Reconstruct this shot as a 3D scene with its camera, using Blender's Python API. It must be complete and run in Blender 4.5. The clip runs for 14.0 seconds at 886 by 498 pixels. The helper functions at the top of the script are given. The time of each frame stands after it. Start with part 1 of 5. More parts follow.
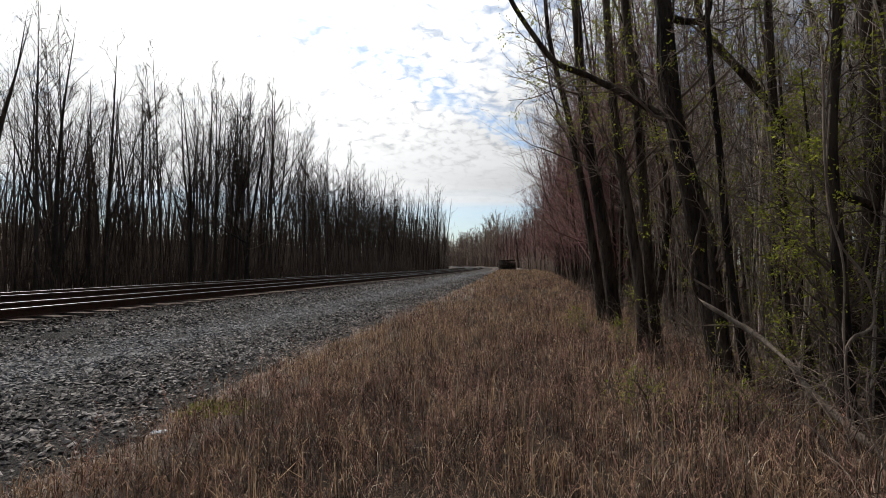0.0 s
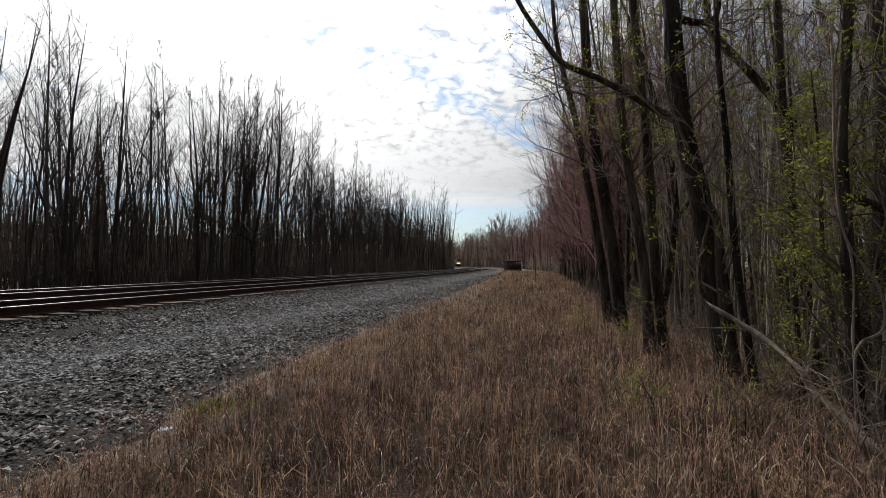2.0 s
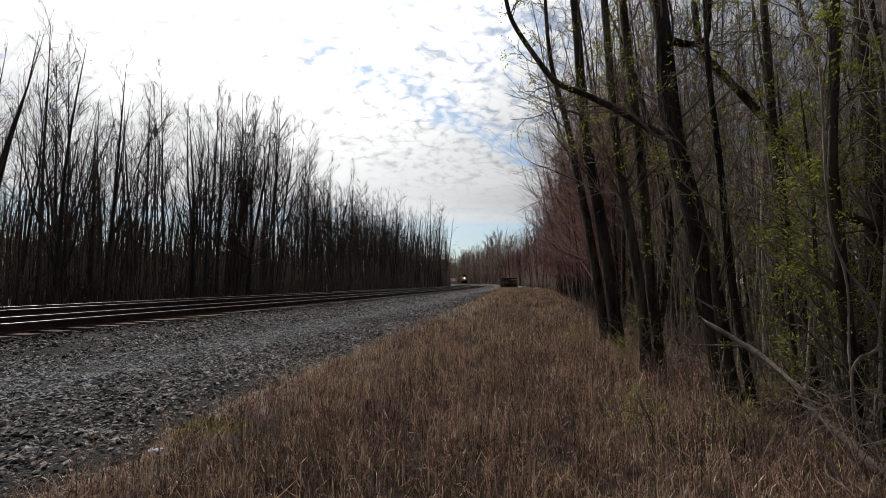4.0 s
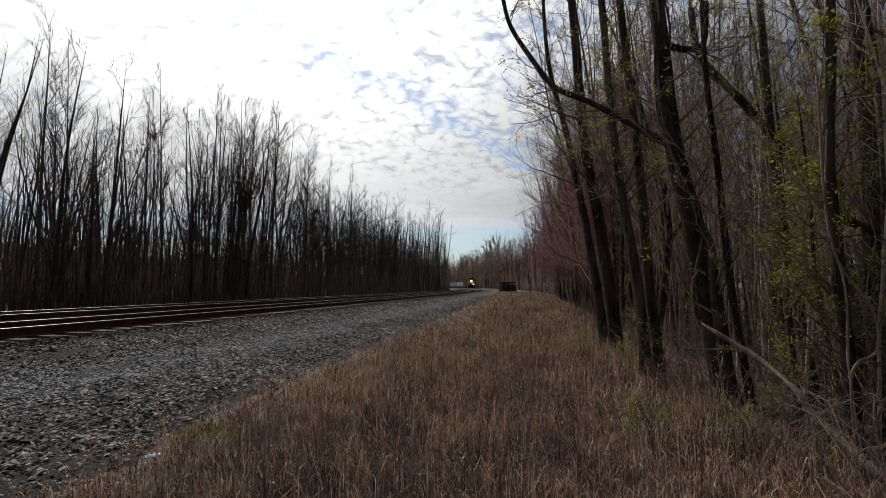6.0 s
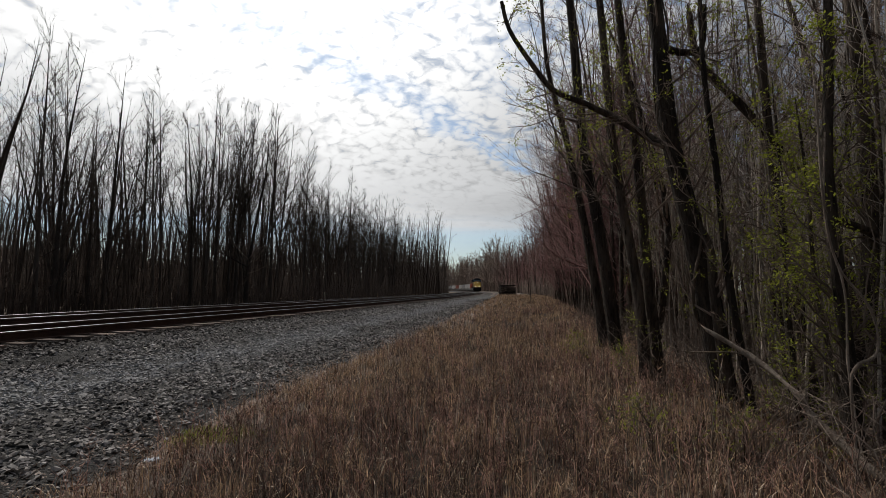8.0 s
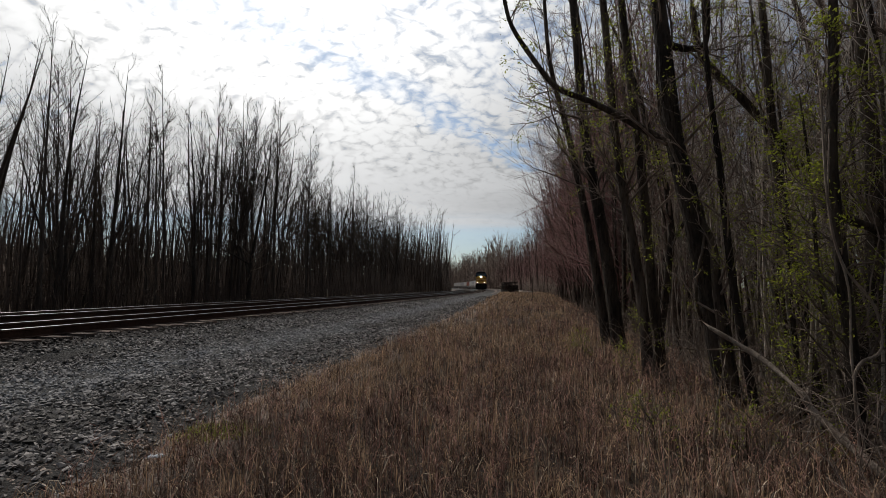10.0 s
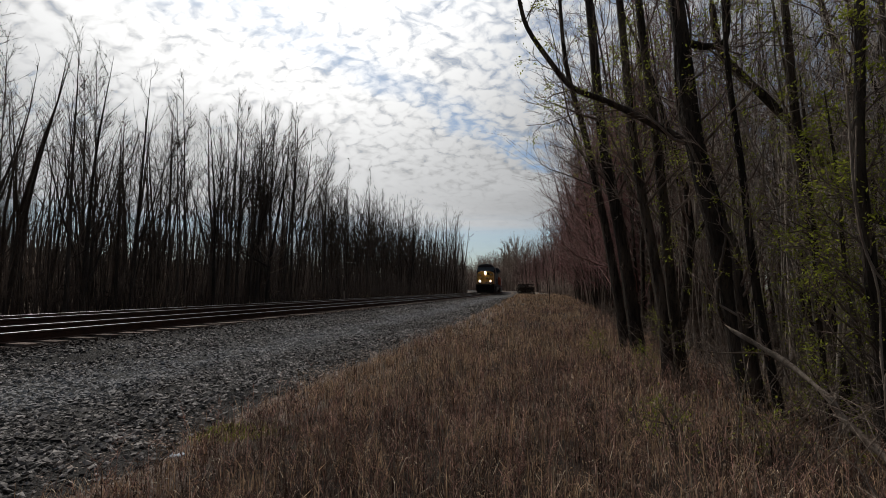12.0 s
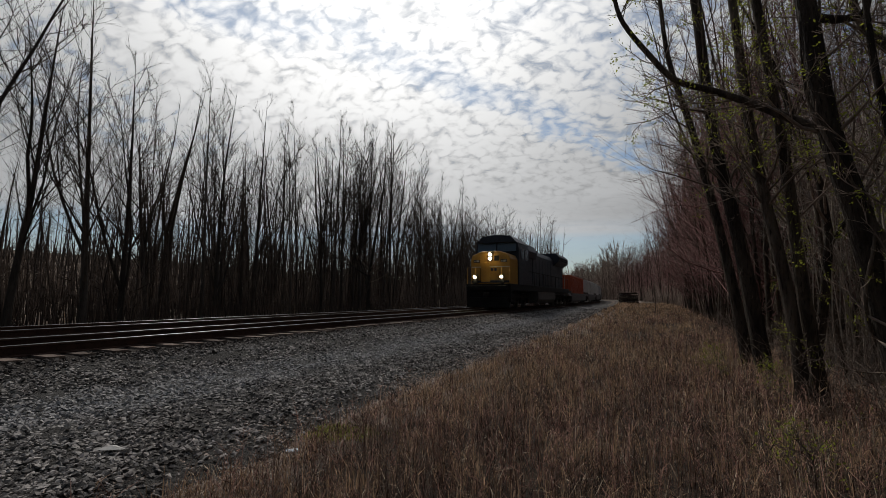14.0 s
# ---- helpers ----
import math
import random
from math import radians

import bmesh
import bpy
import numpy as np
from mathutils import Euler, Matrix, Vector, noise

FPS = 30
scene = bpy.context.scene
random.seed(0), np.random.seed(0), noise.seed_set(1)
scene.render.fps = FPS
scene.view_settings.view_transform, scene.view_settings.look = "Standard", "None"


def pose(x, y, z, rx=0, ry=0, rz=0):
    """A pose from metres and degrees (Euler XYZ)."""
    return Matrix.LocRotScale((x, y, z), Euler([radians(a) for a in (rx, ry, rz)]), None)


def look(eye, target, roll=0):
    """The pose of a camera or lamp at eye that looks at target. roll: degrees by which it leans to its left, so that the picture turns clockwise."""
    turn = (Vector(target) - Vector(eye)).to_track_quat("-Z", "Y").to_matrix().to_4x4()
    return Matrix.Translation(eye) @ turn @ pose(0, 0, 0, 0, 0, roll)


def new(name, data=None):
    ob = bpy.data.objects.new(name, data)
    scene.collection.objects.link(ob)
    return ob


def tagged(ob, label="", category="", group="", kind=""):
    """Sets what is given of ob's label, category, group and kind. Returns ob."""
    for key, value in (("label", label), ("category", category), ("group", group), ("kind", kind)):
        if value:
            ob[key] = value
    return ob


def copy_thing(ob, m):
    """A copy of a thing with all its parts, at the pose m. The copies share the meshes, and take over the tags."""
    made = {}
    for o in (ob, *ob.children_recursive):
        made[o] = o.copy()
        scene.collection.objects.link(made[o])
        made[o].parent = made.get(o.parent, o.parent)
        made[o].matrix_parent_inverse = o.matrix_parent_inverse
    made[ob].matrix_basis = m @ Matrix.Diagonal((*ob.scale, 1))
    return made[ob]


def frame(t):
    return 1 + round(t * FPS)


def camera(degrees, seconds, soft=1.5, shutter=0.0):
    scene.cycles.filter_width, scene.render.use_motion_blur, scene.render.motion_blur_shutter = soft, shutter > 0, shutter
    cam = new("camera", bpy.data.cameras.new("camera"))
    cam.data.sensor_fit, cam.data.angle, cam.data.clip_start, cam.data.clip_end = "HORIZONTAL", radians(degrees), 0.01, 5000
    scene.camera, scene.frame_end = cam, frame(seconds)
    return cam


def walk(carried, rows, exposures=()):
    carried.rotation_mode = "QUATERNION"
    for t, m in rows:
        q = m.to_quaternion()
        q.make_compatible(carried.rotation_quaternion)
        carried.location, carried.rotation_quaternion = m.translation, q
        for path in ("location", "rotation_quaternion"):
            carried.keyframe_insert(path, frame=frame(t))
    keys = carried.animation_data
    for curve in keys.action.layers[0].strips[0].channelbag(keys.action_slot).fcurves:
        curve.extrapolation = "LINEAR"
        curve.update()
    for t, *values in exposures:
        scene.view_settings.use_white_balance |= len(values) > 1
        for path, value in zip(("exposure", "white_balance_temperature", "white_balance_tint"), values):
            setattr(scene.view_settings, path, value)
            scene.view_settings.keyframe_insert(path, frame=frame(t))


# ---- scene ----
EYE = (0.0, 0.0, 1.6)
AIM = [  # seconds, turn to the right, upward tilt, lean
    (0, 0, 1.98, 0), (0.5, -0.38, 1.98, 0.10), (1, -0.75, 2.06, 0.22), (1.5, -0.88, 1.96, 0.32), (2, -0.68, 2.04, 0.38),
    (2.5, -0.30, 2.77, 0.42), (3, -0.23, 3.39, 0.40), (5.5, -0.15, 4.63, 0.37), (6, -0.08, 4.68, 0.34), (6.5, -0.03, 4.73, 0.30),
    (7, -0.05, 4.84, 0.27), (7.5, -0.03, 4.93, 0.22), (8, -0.01, 5.05, 0.25), (10.3, -0.45, 4.55, 0.24), (10.5, -0.61, 4.43, 0.20),
    (11, -0.98, 4.44, 0.21), (11.5, -1.49, 4.58, 0.17), (12, -2.29, 4.97, 0.20), (12.5, -3.23, 5.18, 0.23), (13, -4.59, 5.27, 0.18),
    (13.5, -7.36, 5.57, 0.19), (14, -14.01, 5.99, 0.24)]


def aimed(turn, tilt, lean):
    a, b = radians(turn), radians(tilt)
    way = Vector((math.sin(a) * math.cos(b), math.cos(a) * math.cos(b), math.sin(b)))
    return look(EYE, Vector(EYE) + way, lean)


cam = camera(88.26, 14.0, soft=0.65)
walk(cam, [(t, aimed(a, b, c)) for t, a, b, c in AIM],
     exposures=[(0, -0.15), (2.5, -0.16), (3, -0.22), (6, -0.42), (8, -0.55), (11, -0.7), (12.5, -0.84), (13.5, -0.95), (14, -0.97)])

# ---- light: sun behind thin broken cloud, ahead and to the left ----
SUN_TURN, SUN_UP = radians(-24), radians(46)
SUN_WAY = Vector((math.sin(SUN_TURN) * math.cos(SUN_UP), math.cos(SUN_TURN) * math.cos(SUN_UP), math.sin(SUN_UP)))


class Nodes:
    """Short forms for linking shader nodes."""

    def __init__(self, tree, keep=False):
        self.tree = tree
        if not keep:
            tree.nodes.clear()

    def add(self, kind, **settings):
        n = self.tree.nodes.new(kind)
        for k, v in settings.items():
            setattr(n, k, v)
        return n

    def put(self, value, socket):
        if isinstance(value, bpy.types.NodeSocket):
            self.tree.links.new(value, socket)
        else:
            socket.default_value = value

    def math(self, op, a, b=0.0, clamp=False):
        n = self.add("ShaderNodeMath", operation=op, use_clamp=clamp)
        self.put(a, n.inputs[0]), self.put(b, n.inputs[1])
        return n.outputs[0]

    def vec(self, op, a, b=(0, 0, 0)):
        n = self.add("ShaderNodeVectorMath", operation=op)
        self.put(a, n.inputs[0]), self.put(b, n.inputs[1])
        return n.outputs["Value"] if op == "DOT_PRODUCT" else n.outputs[0]

    def ramp(self, value, low, high, to_low=0.0, to_high=1.0):
        n = self.add("ShaderNodeMapRange", interpolation_type="SMOOTHSTEP")
        for i, v in enumerate((value, low, high, to_low, to_high)):
            self.put(v, n.inputs[i])
        return n.outputs[0]

    def noise(self, where, scale, detail=3.0, rough=0.5, bend=0.0):
        n = self.add("ShaderNodeTexNoise")
        self.put(where, n.inputs["Vector"])
        n.inputs["Scale"].default_value, n.inputs["Detail"].default_value = scale, detail
        n.inputs["Roughness"].default_value, n.inputs["Distortion"].default_value = rough, bend
        return n.outputs[0]

    def mix(self, fac, a, b, kind="MIX"):
        n = self.add("ShaderNodeMix", data_type="RGBA", blend_type=kind)
        self.put(fac, n.inputs[0])
        for v, s in ((a, n.inputs[6]), (b, n.inputs[7])):
            self.put((*v, 1) if isinstance(v, tuple) and len(v) == 3 else v, s)
        return n.outputs[2]


def make_world():
    world = bpy.data.worlds.new("sky")
    scene.world = world
    world.use_nodes = True
    g = Nodes(world.node_tree)
    sky = g.add("ShaderNodeTexSky", sky_type="NISHITA", sun_disc=False, sun_elevation=SUN_UP, sun_rotation=SUN_TURN, dust_density=1.0, ozone_density=1.2)
    way = g.add("ShaderNodeTexCoord").outputs["Generated"]
    parts = g.add("ShaderNodeSeparateXYZ")
    g.put(way, parts.inputs[0])
    height = g.math("MAXIMUM", parts.outputs[2], 0.0)
    flat = g.add("ShaderNodeCombineXYZ")
    for i in (0, 1):
        g.put(g.math("DIVIDE", parts.outputs[i], g.math("ADD", height, 0.24)), flat.inputs[i])
    uv = g.add("ShaderNodeSeparateXYZ")
    g.put(flat.outputs[0], uv.inputs[0])
    near = g.add("ShaderNodeCombineXYZ")
    for i in (0, 1):
        g.put(g.math("DIVIDE", parts.outputs[i], g.math("ADD", height, 0.55)), near.inputs[i])
    turned = g.add("ShaderNodeMapping")
    g.put(near.outputs[0], turned.inputs[0])
    turned.inputs["Rotation"].default_value = (0, 0, radians(-43))
    turned.inputs["Scale"].default_value = (0.8, 1.15, 1)
    # small puffs: warped cells broken up by fine noise
    warp = g.add("ShaderNodeTexNoise")
    g.put(turned.outputs[0], warp.inputs["Vector"])
    warp.inputs["Scale"].default_value, warp.inputs["Detail"].default_value = 18.0, 3.0
    shift = g.vec("SCALE", g.vec("SUBTRACT", warp.outputs["Color"], (0.5, 0.5, 0.5)))
    shift.node.inputs["Scale"].default_value = 0.06
    bent = g.vec("ADD", turned.outputs[0], shift)
    puff = g.add("ShaderNodeTexVoronoi", feature="SMOOTH_F1")
    g.put(bent, puff.inputs["Vector"])
    puff.inputs["Scale"].default_value, puff.inputs["Smoothness"].default_value = 44.0, 0.25
    cells = g.math("SUBTRACT", 1.0, g.math("MULTIPLY", puff.outputs["Distance"], 1.15))
    grain = g.noise(bent, 52.0, 5.0, 0.65)
    cells = g.math("ADD", g.math("MULTIPLY", cells, 0.5), g.math("MULTIPLY", grain, 0.75))
    banks = g.noise(flat.outputs[0], 2.6, 3.0, 0.5, 0.3)
    streak = g.add("ShaderNodeMapping")
    g.put(flat.outputs[0], streak.inputs[0])
    streak.inputs["Rotation"].default_value = (0, 0, radians(-8))
    streak.inputs["Scale"].default_value = (0.25, 1.1, 1)
    sheet = g.noise(streak.outputs[0], 2.0, 5.0, 0.55, 0.4)
    toward = g.math("MAXIMUM", g.vec("DOT_PRODUCT", way, tuple(SUN_WAY)), 0.0)
    glow = g.math("POWER", toward, 3.0)
    # rows of puffs run aslant; the sheet is torn along one row and thins out overhead
    row = g.math("SUBTRACT", uv.outputs[1], g.math("MULTIPLY", uv.outputs[0], 0.93))
    row = g.math("ADD", row, g.math("MULTIPLY", g.math("SUBTRACT", banks, 0.5), 0.5))
    tear = g.ramp(g.math("ABSOLUTE", g.math("SUBTRACT", row, 1.56)), 0.2, 0.0, 0.0, 0.46)
    thinner = g.math("ADD", tear, g.ramp(row, 1.6, 1.0, -0.10, 0.20))
    thinner = g.math("ADD", thinner, g.ramp(uv.outputs[0], -1.0, -1.3, 0.0, 0.16))
    thinner = g.math("MULTIPLY", thinner, g.ramp(banks, 0.3, 0.6, 1.35, 0.75))
    low = g.ramp(height, 0.30, 0.16)
    cover = g.math("ADD", g.math("SUBTRACT", cells, thinner), g.math("MULTIPLY", low, 0.45))
    thick = g.ramp(cover, -0.12, 0.62, 0.10, 1.0)
    rim = g.math("ADD", height, g.math("MULTIPLY", g.math("SUBTRACT", sheet, 0.5), 0.10))
    clear = g.ramp(rim, 0.165, 0.115, 0.0, 0.62)
    thick = g.math("MULTIPLY", thick, g.math("SUBTRACT", 1.0, clear))
    shade = g.ramp(cells, 0.05, 0.68, 0.42, 1.14)
    smooth = g.math("MULTIPLY", low, 0.85)
    shade = g.math("ADD", g.math("MULTIPLY", shade, g.math("SUBTRACT", 1.0, smooth)), g.math("MULTIPLY", smooth, g.ramp(sheet, 0.35, 0.65, 0.80, 1.06)))
    bright = g.math("ADD", g.math("MULTIPLY", glow, 1.12), g.math("MULTIPLY", g.math("POWER", toward, 8.0), 1.35))
    bright = g.math("ADD", bright, g.math("MULTIPLY", g.math("MULTIPLY", low, toward), 0.4))
    bright = g.math("MULTIPLY", g.math("ADD", bright, 0.12), shade)
    cloud = g.mix(glow, (0.93, 0.96, 1.0), (1.0, 0.99, 0.97))
    lit = g.vec("SCALE", cloud)
    lit.node.inputs["Scale"].default_value = 1.0
    g.put(bright, lit.node.inputs["Scale"])
    blue = g.vec("SCALE", sky.outputs[0])
    blue.node.inputs["Scale"].default_value = 0.125
    blue = g.mix(1.0, blue, (0.86, 1.0, 1.08), "MULTIPLY")
    both = g.mix(thick, blue, lit)
    back = g.add("ShaderNodeBackground")
    g.put(both, back.inputs[0])
    back.inputs[1].default_value = 1.0
    g.put(back.outputs[0], g.add("ShaderNodeOutputWorld").inputs[0])


make_world()
sun = new("sun", bpy.data.lights.new("sun", "SUN"))
sun.data.energy, sun.data.angle, sun.data.color = 2.7, radians(2.0), (1.0, 0.94, 0.86)
sun.matrix_world = look(SUN_WAY * 60, (0, 0, 0))


# ---- materials ----
def material(name, colours, scale=6.0, rough=0.9, bump=0.4, depth=0.02, metal=0.0, stretch=(1, 1, 1), spread=0.0, island=0.0, fine=9.0, glow=None):
    """Two scales of noise mix three colours; spread varies whole objects, island varies loose pieces."""
    m = bpy.data.materials.new(name)
    m.use_nodes = True
    g = Nodes(m.node_tree)
    where = g.add("ShaderNodeMapping")
    g.put(g.add("ShaderNodeTexCoord").outputs["Object"], where.inputs[0])
    where.inputs["Scale"].default_value = stretch
    big, small = g.noise(where.outputs[0], scale, 4.0, 0.6), g.noise(where.outputs[0], scale * fine, 3.0, 0.6)
    tone = g.mix(g.ramp(big, 0.35, 0.65), colours[0], colours[1])
    tone = g.mix(g.ramp(small, 0.52, 0.75), tone, colours[2])
    if spread:
        info = g.add("ShaderNodeObjectInfo").outputs["Random"]
        tone = g.mix(1.0, tone, g.ramp(info, 0, 1, 1 - spread, 1 + spread), "MULTIPLY")
    if island:
        info = g.add("ShaderNodeNewGeometry").outputs["Random Per Island"]
        tone = g.mix(1.0, tone, g.ramp(info, 0, 1, 1 - island, 1 + island), "MULTIPLY")
    shader = g.add("ShaderNodeBsdfPrincipled")
    g.put(tone, shader.inputs["Base Color"])
    g.put(g.ramp(small, 0.3, 0.7, max(rough - 0.1, 0.02), min(rough + 0.08, 1)), shader.inputs["Roughness"])
    shader.inputs["Metallic"].default_value = metal
    if rough > 0.7:
        shader.inputs["Specular IOR Level"].default_value = 0.25
    if bump:
        b = g.add("ShaderNodeBump")
        b.inputs["Strength"].default_value, b.inputs["Distance"].default_value = bump, depth
        g.put(small, b.inputs["Height"])
        g.put(b.outputs[0], shader.inputs["Normal"])
    if glow:
        shader.inputs["Emission Color"].default_value, shader.inputs["Emission Strength"].default_value = (*glow[0], 1), glow[1]
    g.put(shader.outputs[0], g.add("ShaderNodeOutputMaterial").inputs[0])
    return m


BARK_L = material("bark_grey", ((0.046, 0.037, 0.031), (0.085, 0.07, 0.059), (0.027, 0.022, 0.018)), 3, 0.95, 0.6, 0.02, stretch=(1, 1, 0.2), spread=0.3)
TWIG_L = material("twig_grey", ((0.038, 0.027, 0.021), (0.064, 0.048, 0.038), (0.03, 0.022, 0.017)), 2, 0.95, 0, spread=0.3)
BARK_R = material("bark_brown", ((0.030, 0.021, 0.016), (0.10, 0.076, 0.058), (0.013, 0.009, 0.007)), 5, 0.95, 1.0, 0.06, stretch=(1, 1, 0.22), spread=0.35, fine=5)
BARK_PALE = material("bark_pale", ((0.16, 0.12, 0.092), (0.31, 0.25, 0.20), (0.06, 0.047, 0.038)), 6, 0.95, 1.0, 0.02, stretch=(1, 1, 0.25))
TWIG_R = material("twig_brown", ((0.145, 0.105, 0.084), (0.23, 0.175, 0.142), (0.075, 0.054, 0.044)), 2, 0.95, 0, spread=0.3)
# paler than the brown twigs: sunlight on the saplings put into their colour
TWIG_SUNLIT = material("twig_sunlit", ((0.28, 0.23, 0.19), (0.40, 0.345, 0.295), (0.16, 0.125, 0.10)), 2, 0.9, 0, island=0.4)
TWIG_RED = material("budding_twig", ((0.155, 0.075, 0.068), (0.21, 0.11, 0.10), (0.10, 0.055, 0.05)), 1.5, 0.9, 0, spread=0.25)
LEAF = material("young_leaf", ((0.24, 0.27, 0.035), (0.34, 0.36, 0.052), (0.16, 0.18, 0.03)), 3, 0.6, 0, island=0.35)


def thin(m, share):
    """Lets light through a leaf or a blade."""
    g = Nodes(m.node_tree, True)
    shader = [n for n in g.tree.nodes if n.type == "BSDF_PRINCIPLED"][0]
    out = [n for n in g.tree.nodes if n.type == "OUTPUT_MATERIAL"][0]
    back, both = g.add("ShaderNodeBsdfTranslucent"), g.add("ShaderNodeMixShader")
    g.put(shader.inputs["Base Color"].links[0].from_socket, back.inputs[0])
    both.inputs[0].default_value = share
    g.put(shader.outputs[0], both.inputs[1]), g.put(back.outputs[0], both.inputs[2]), g.put(both.outputs[0], out.inputs[0])


thin(LEAF, 0.5)
LITTER = material("leaf_litter", ((0.10, 0.075, 0.055), (0.17, 0.125, 0.09), (0.05, 0.04, 0.032)), 0.8, 0.97, 1.0, 0.05, fine=14)
SOIL = material("grass_soil", ((0.034, 0.023, 0.016), (0.06, 0.042, 0.029), (0.02, 0.014, 0.011)), 2.2, 0.97, 1.0, 0.04, fine=16)
# bed far darker than its stones: shade between them put into its colour
GRAVEL_SHADED = material("ballast_bed", ((0.03, 0.027, 0.025), (0.06, 0.056, 0.052), (0.02, 0.019, 0.018)), 1.5, 0.95, 1.0, 0.05, fine=24)
STONE = material("ballast_stone", ((0.15, 0.135, 0.125), (0.245, 0.226, 0.213), (0.085, 0.075, 0.069)), 0.45, 0.85, 0.3, 0.01, fine=30, island=0.75)
STRAW = material("dry_grass", ((0.345, 0.228, 0.143), (0.51, 0.36, 0.235), (0.17, 0.108, 0.07)), 0.5, 0.9, 0, island=0.65)
WEED = material("dead_weed", ((0.205, 0.113, 0.086), (0.30, 0.175, 0.135), (0.11, 0.06, 0.047)), 0.6, 0.95, 0, island=0.65)

PALE_STEM = material("pale_dead_stem", ((0.50, 0.40, 0.28), (0.66, 0.56, 0.43), (0.33, 0.25, 0.175)), 0.6, 0.7, 0, island=0.6)
DARK_STEM = material("dark_dead_stem", ((0.075, 0.045, 0.032), (0.11, 0.07, 0.05), (0.04, 0.025, 0.019)), 0.6, 0.9, 0, island=0.6)
thin(STRAW, 0.3)


def dusted(m, at_side, width, colour, amount, inner=0.0, stray=2.2):
    """A dusty or oily band of the ballast along the line."""
    g = Nodes(m.node_tree, True)
    where = g.add("ShaderNodeTexCoord").outputs["Object"]
    side = g.math("ADD", g.vec("DOT_PRODUCT", where, (math.cos(radians(11)), -math.sin(radians(11)), 0)), 9.79 - at_side)
    side = g.math("ADD", side, g.math("MULTIPLY", g.math("SUBTRACT", g.noise(where, 0.5, 3.0), 0.5), stray))
    band = g.ramp(g.math("ABSOLUTE", side), width, inner, 0.0, amount)
    shader = [n for n in g.tree.nodes if n.type == "BSDF_PRINCIPLED"][0]
    old = shader.inputs["Base Color"].links[0].from_socket
    g.put(g.mix(band, old, colour), shader.inputs["Base Color"])


dusted(STONE, 3.5, 1.0, (0.36, 0.36, 0.365), 0.55)
dusted(SOIL, 6.1, 1.0, (0.26, 0.205, 0.17), 0.9, 0.4, 0.7)
dusted(GRAVEL_SHADED, 3.5, 1.0, (0.13, 0.13, 0.13), 0.3)
dusted(STONE, -2.3, 4.3, (0.032, 0.022, 0.018), 0.9, 3.5, 0.5)
dusted(GRAVEL_SHADED, -2.3, 4.3, (0.026, 0.018, 0.014), 0.95, 3.5, 0.5)
RAIL_SIDE = material("rail_rust", ((0.042, 0.021, 0.015), (0.065, 0.032, 0.021), (0.024, 0.013, 0.01)), 3, 0.85, 0.3, 0.004)
RAIL_TOP = material("rail_head", ((0.030, 0.030, 0.030), (0.048, 0.048, 0.049), (0.022, 0.021, 0.02)), 5, 0.36, 0, metal=1.0)
TIE = material("tie_wood", ((0.11, 0.078, 0.062), (0.18, 0.135, 0.112), (0.05, 0.045, 0.035)), 4, 0.95, 0.6, 0.01, stretch=(0.4, 3, 1), spread=0.35)


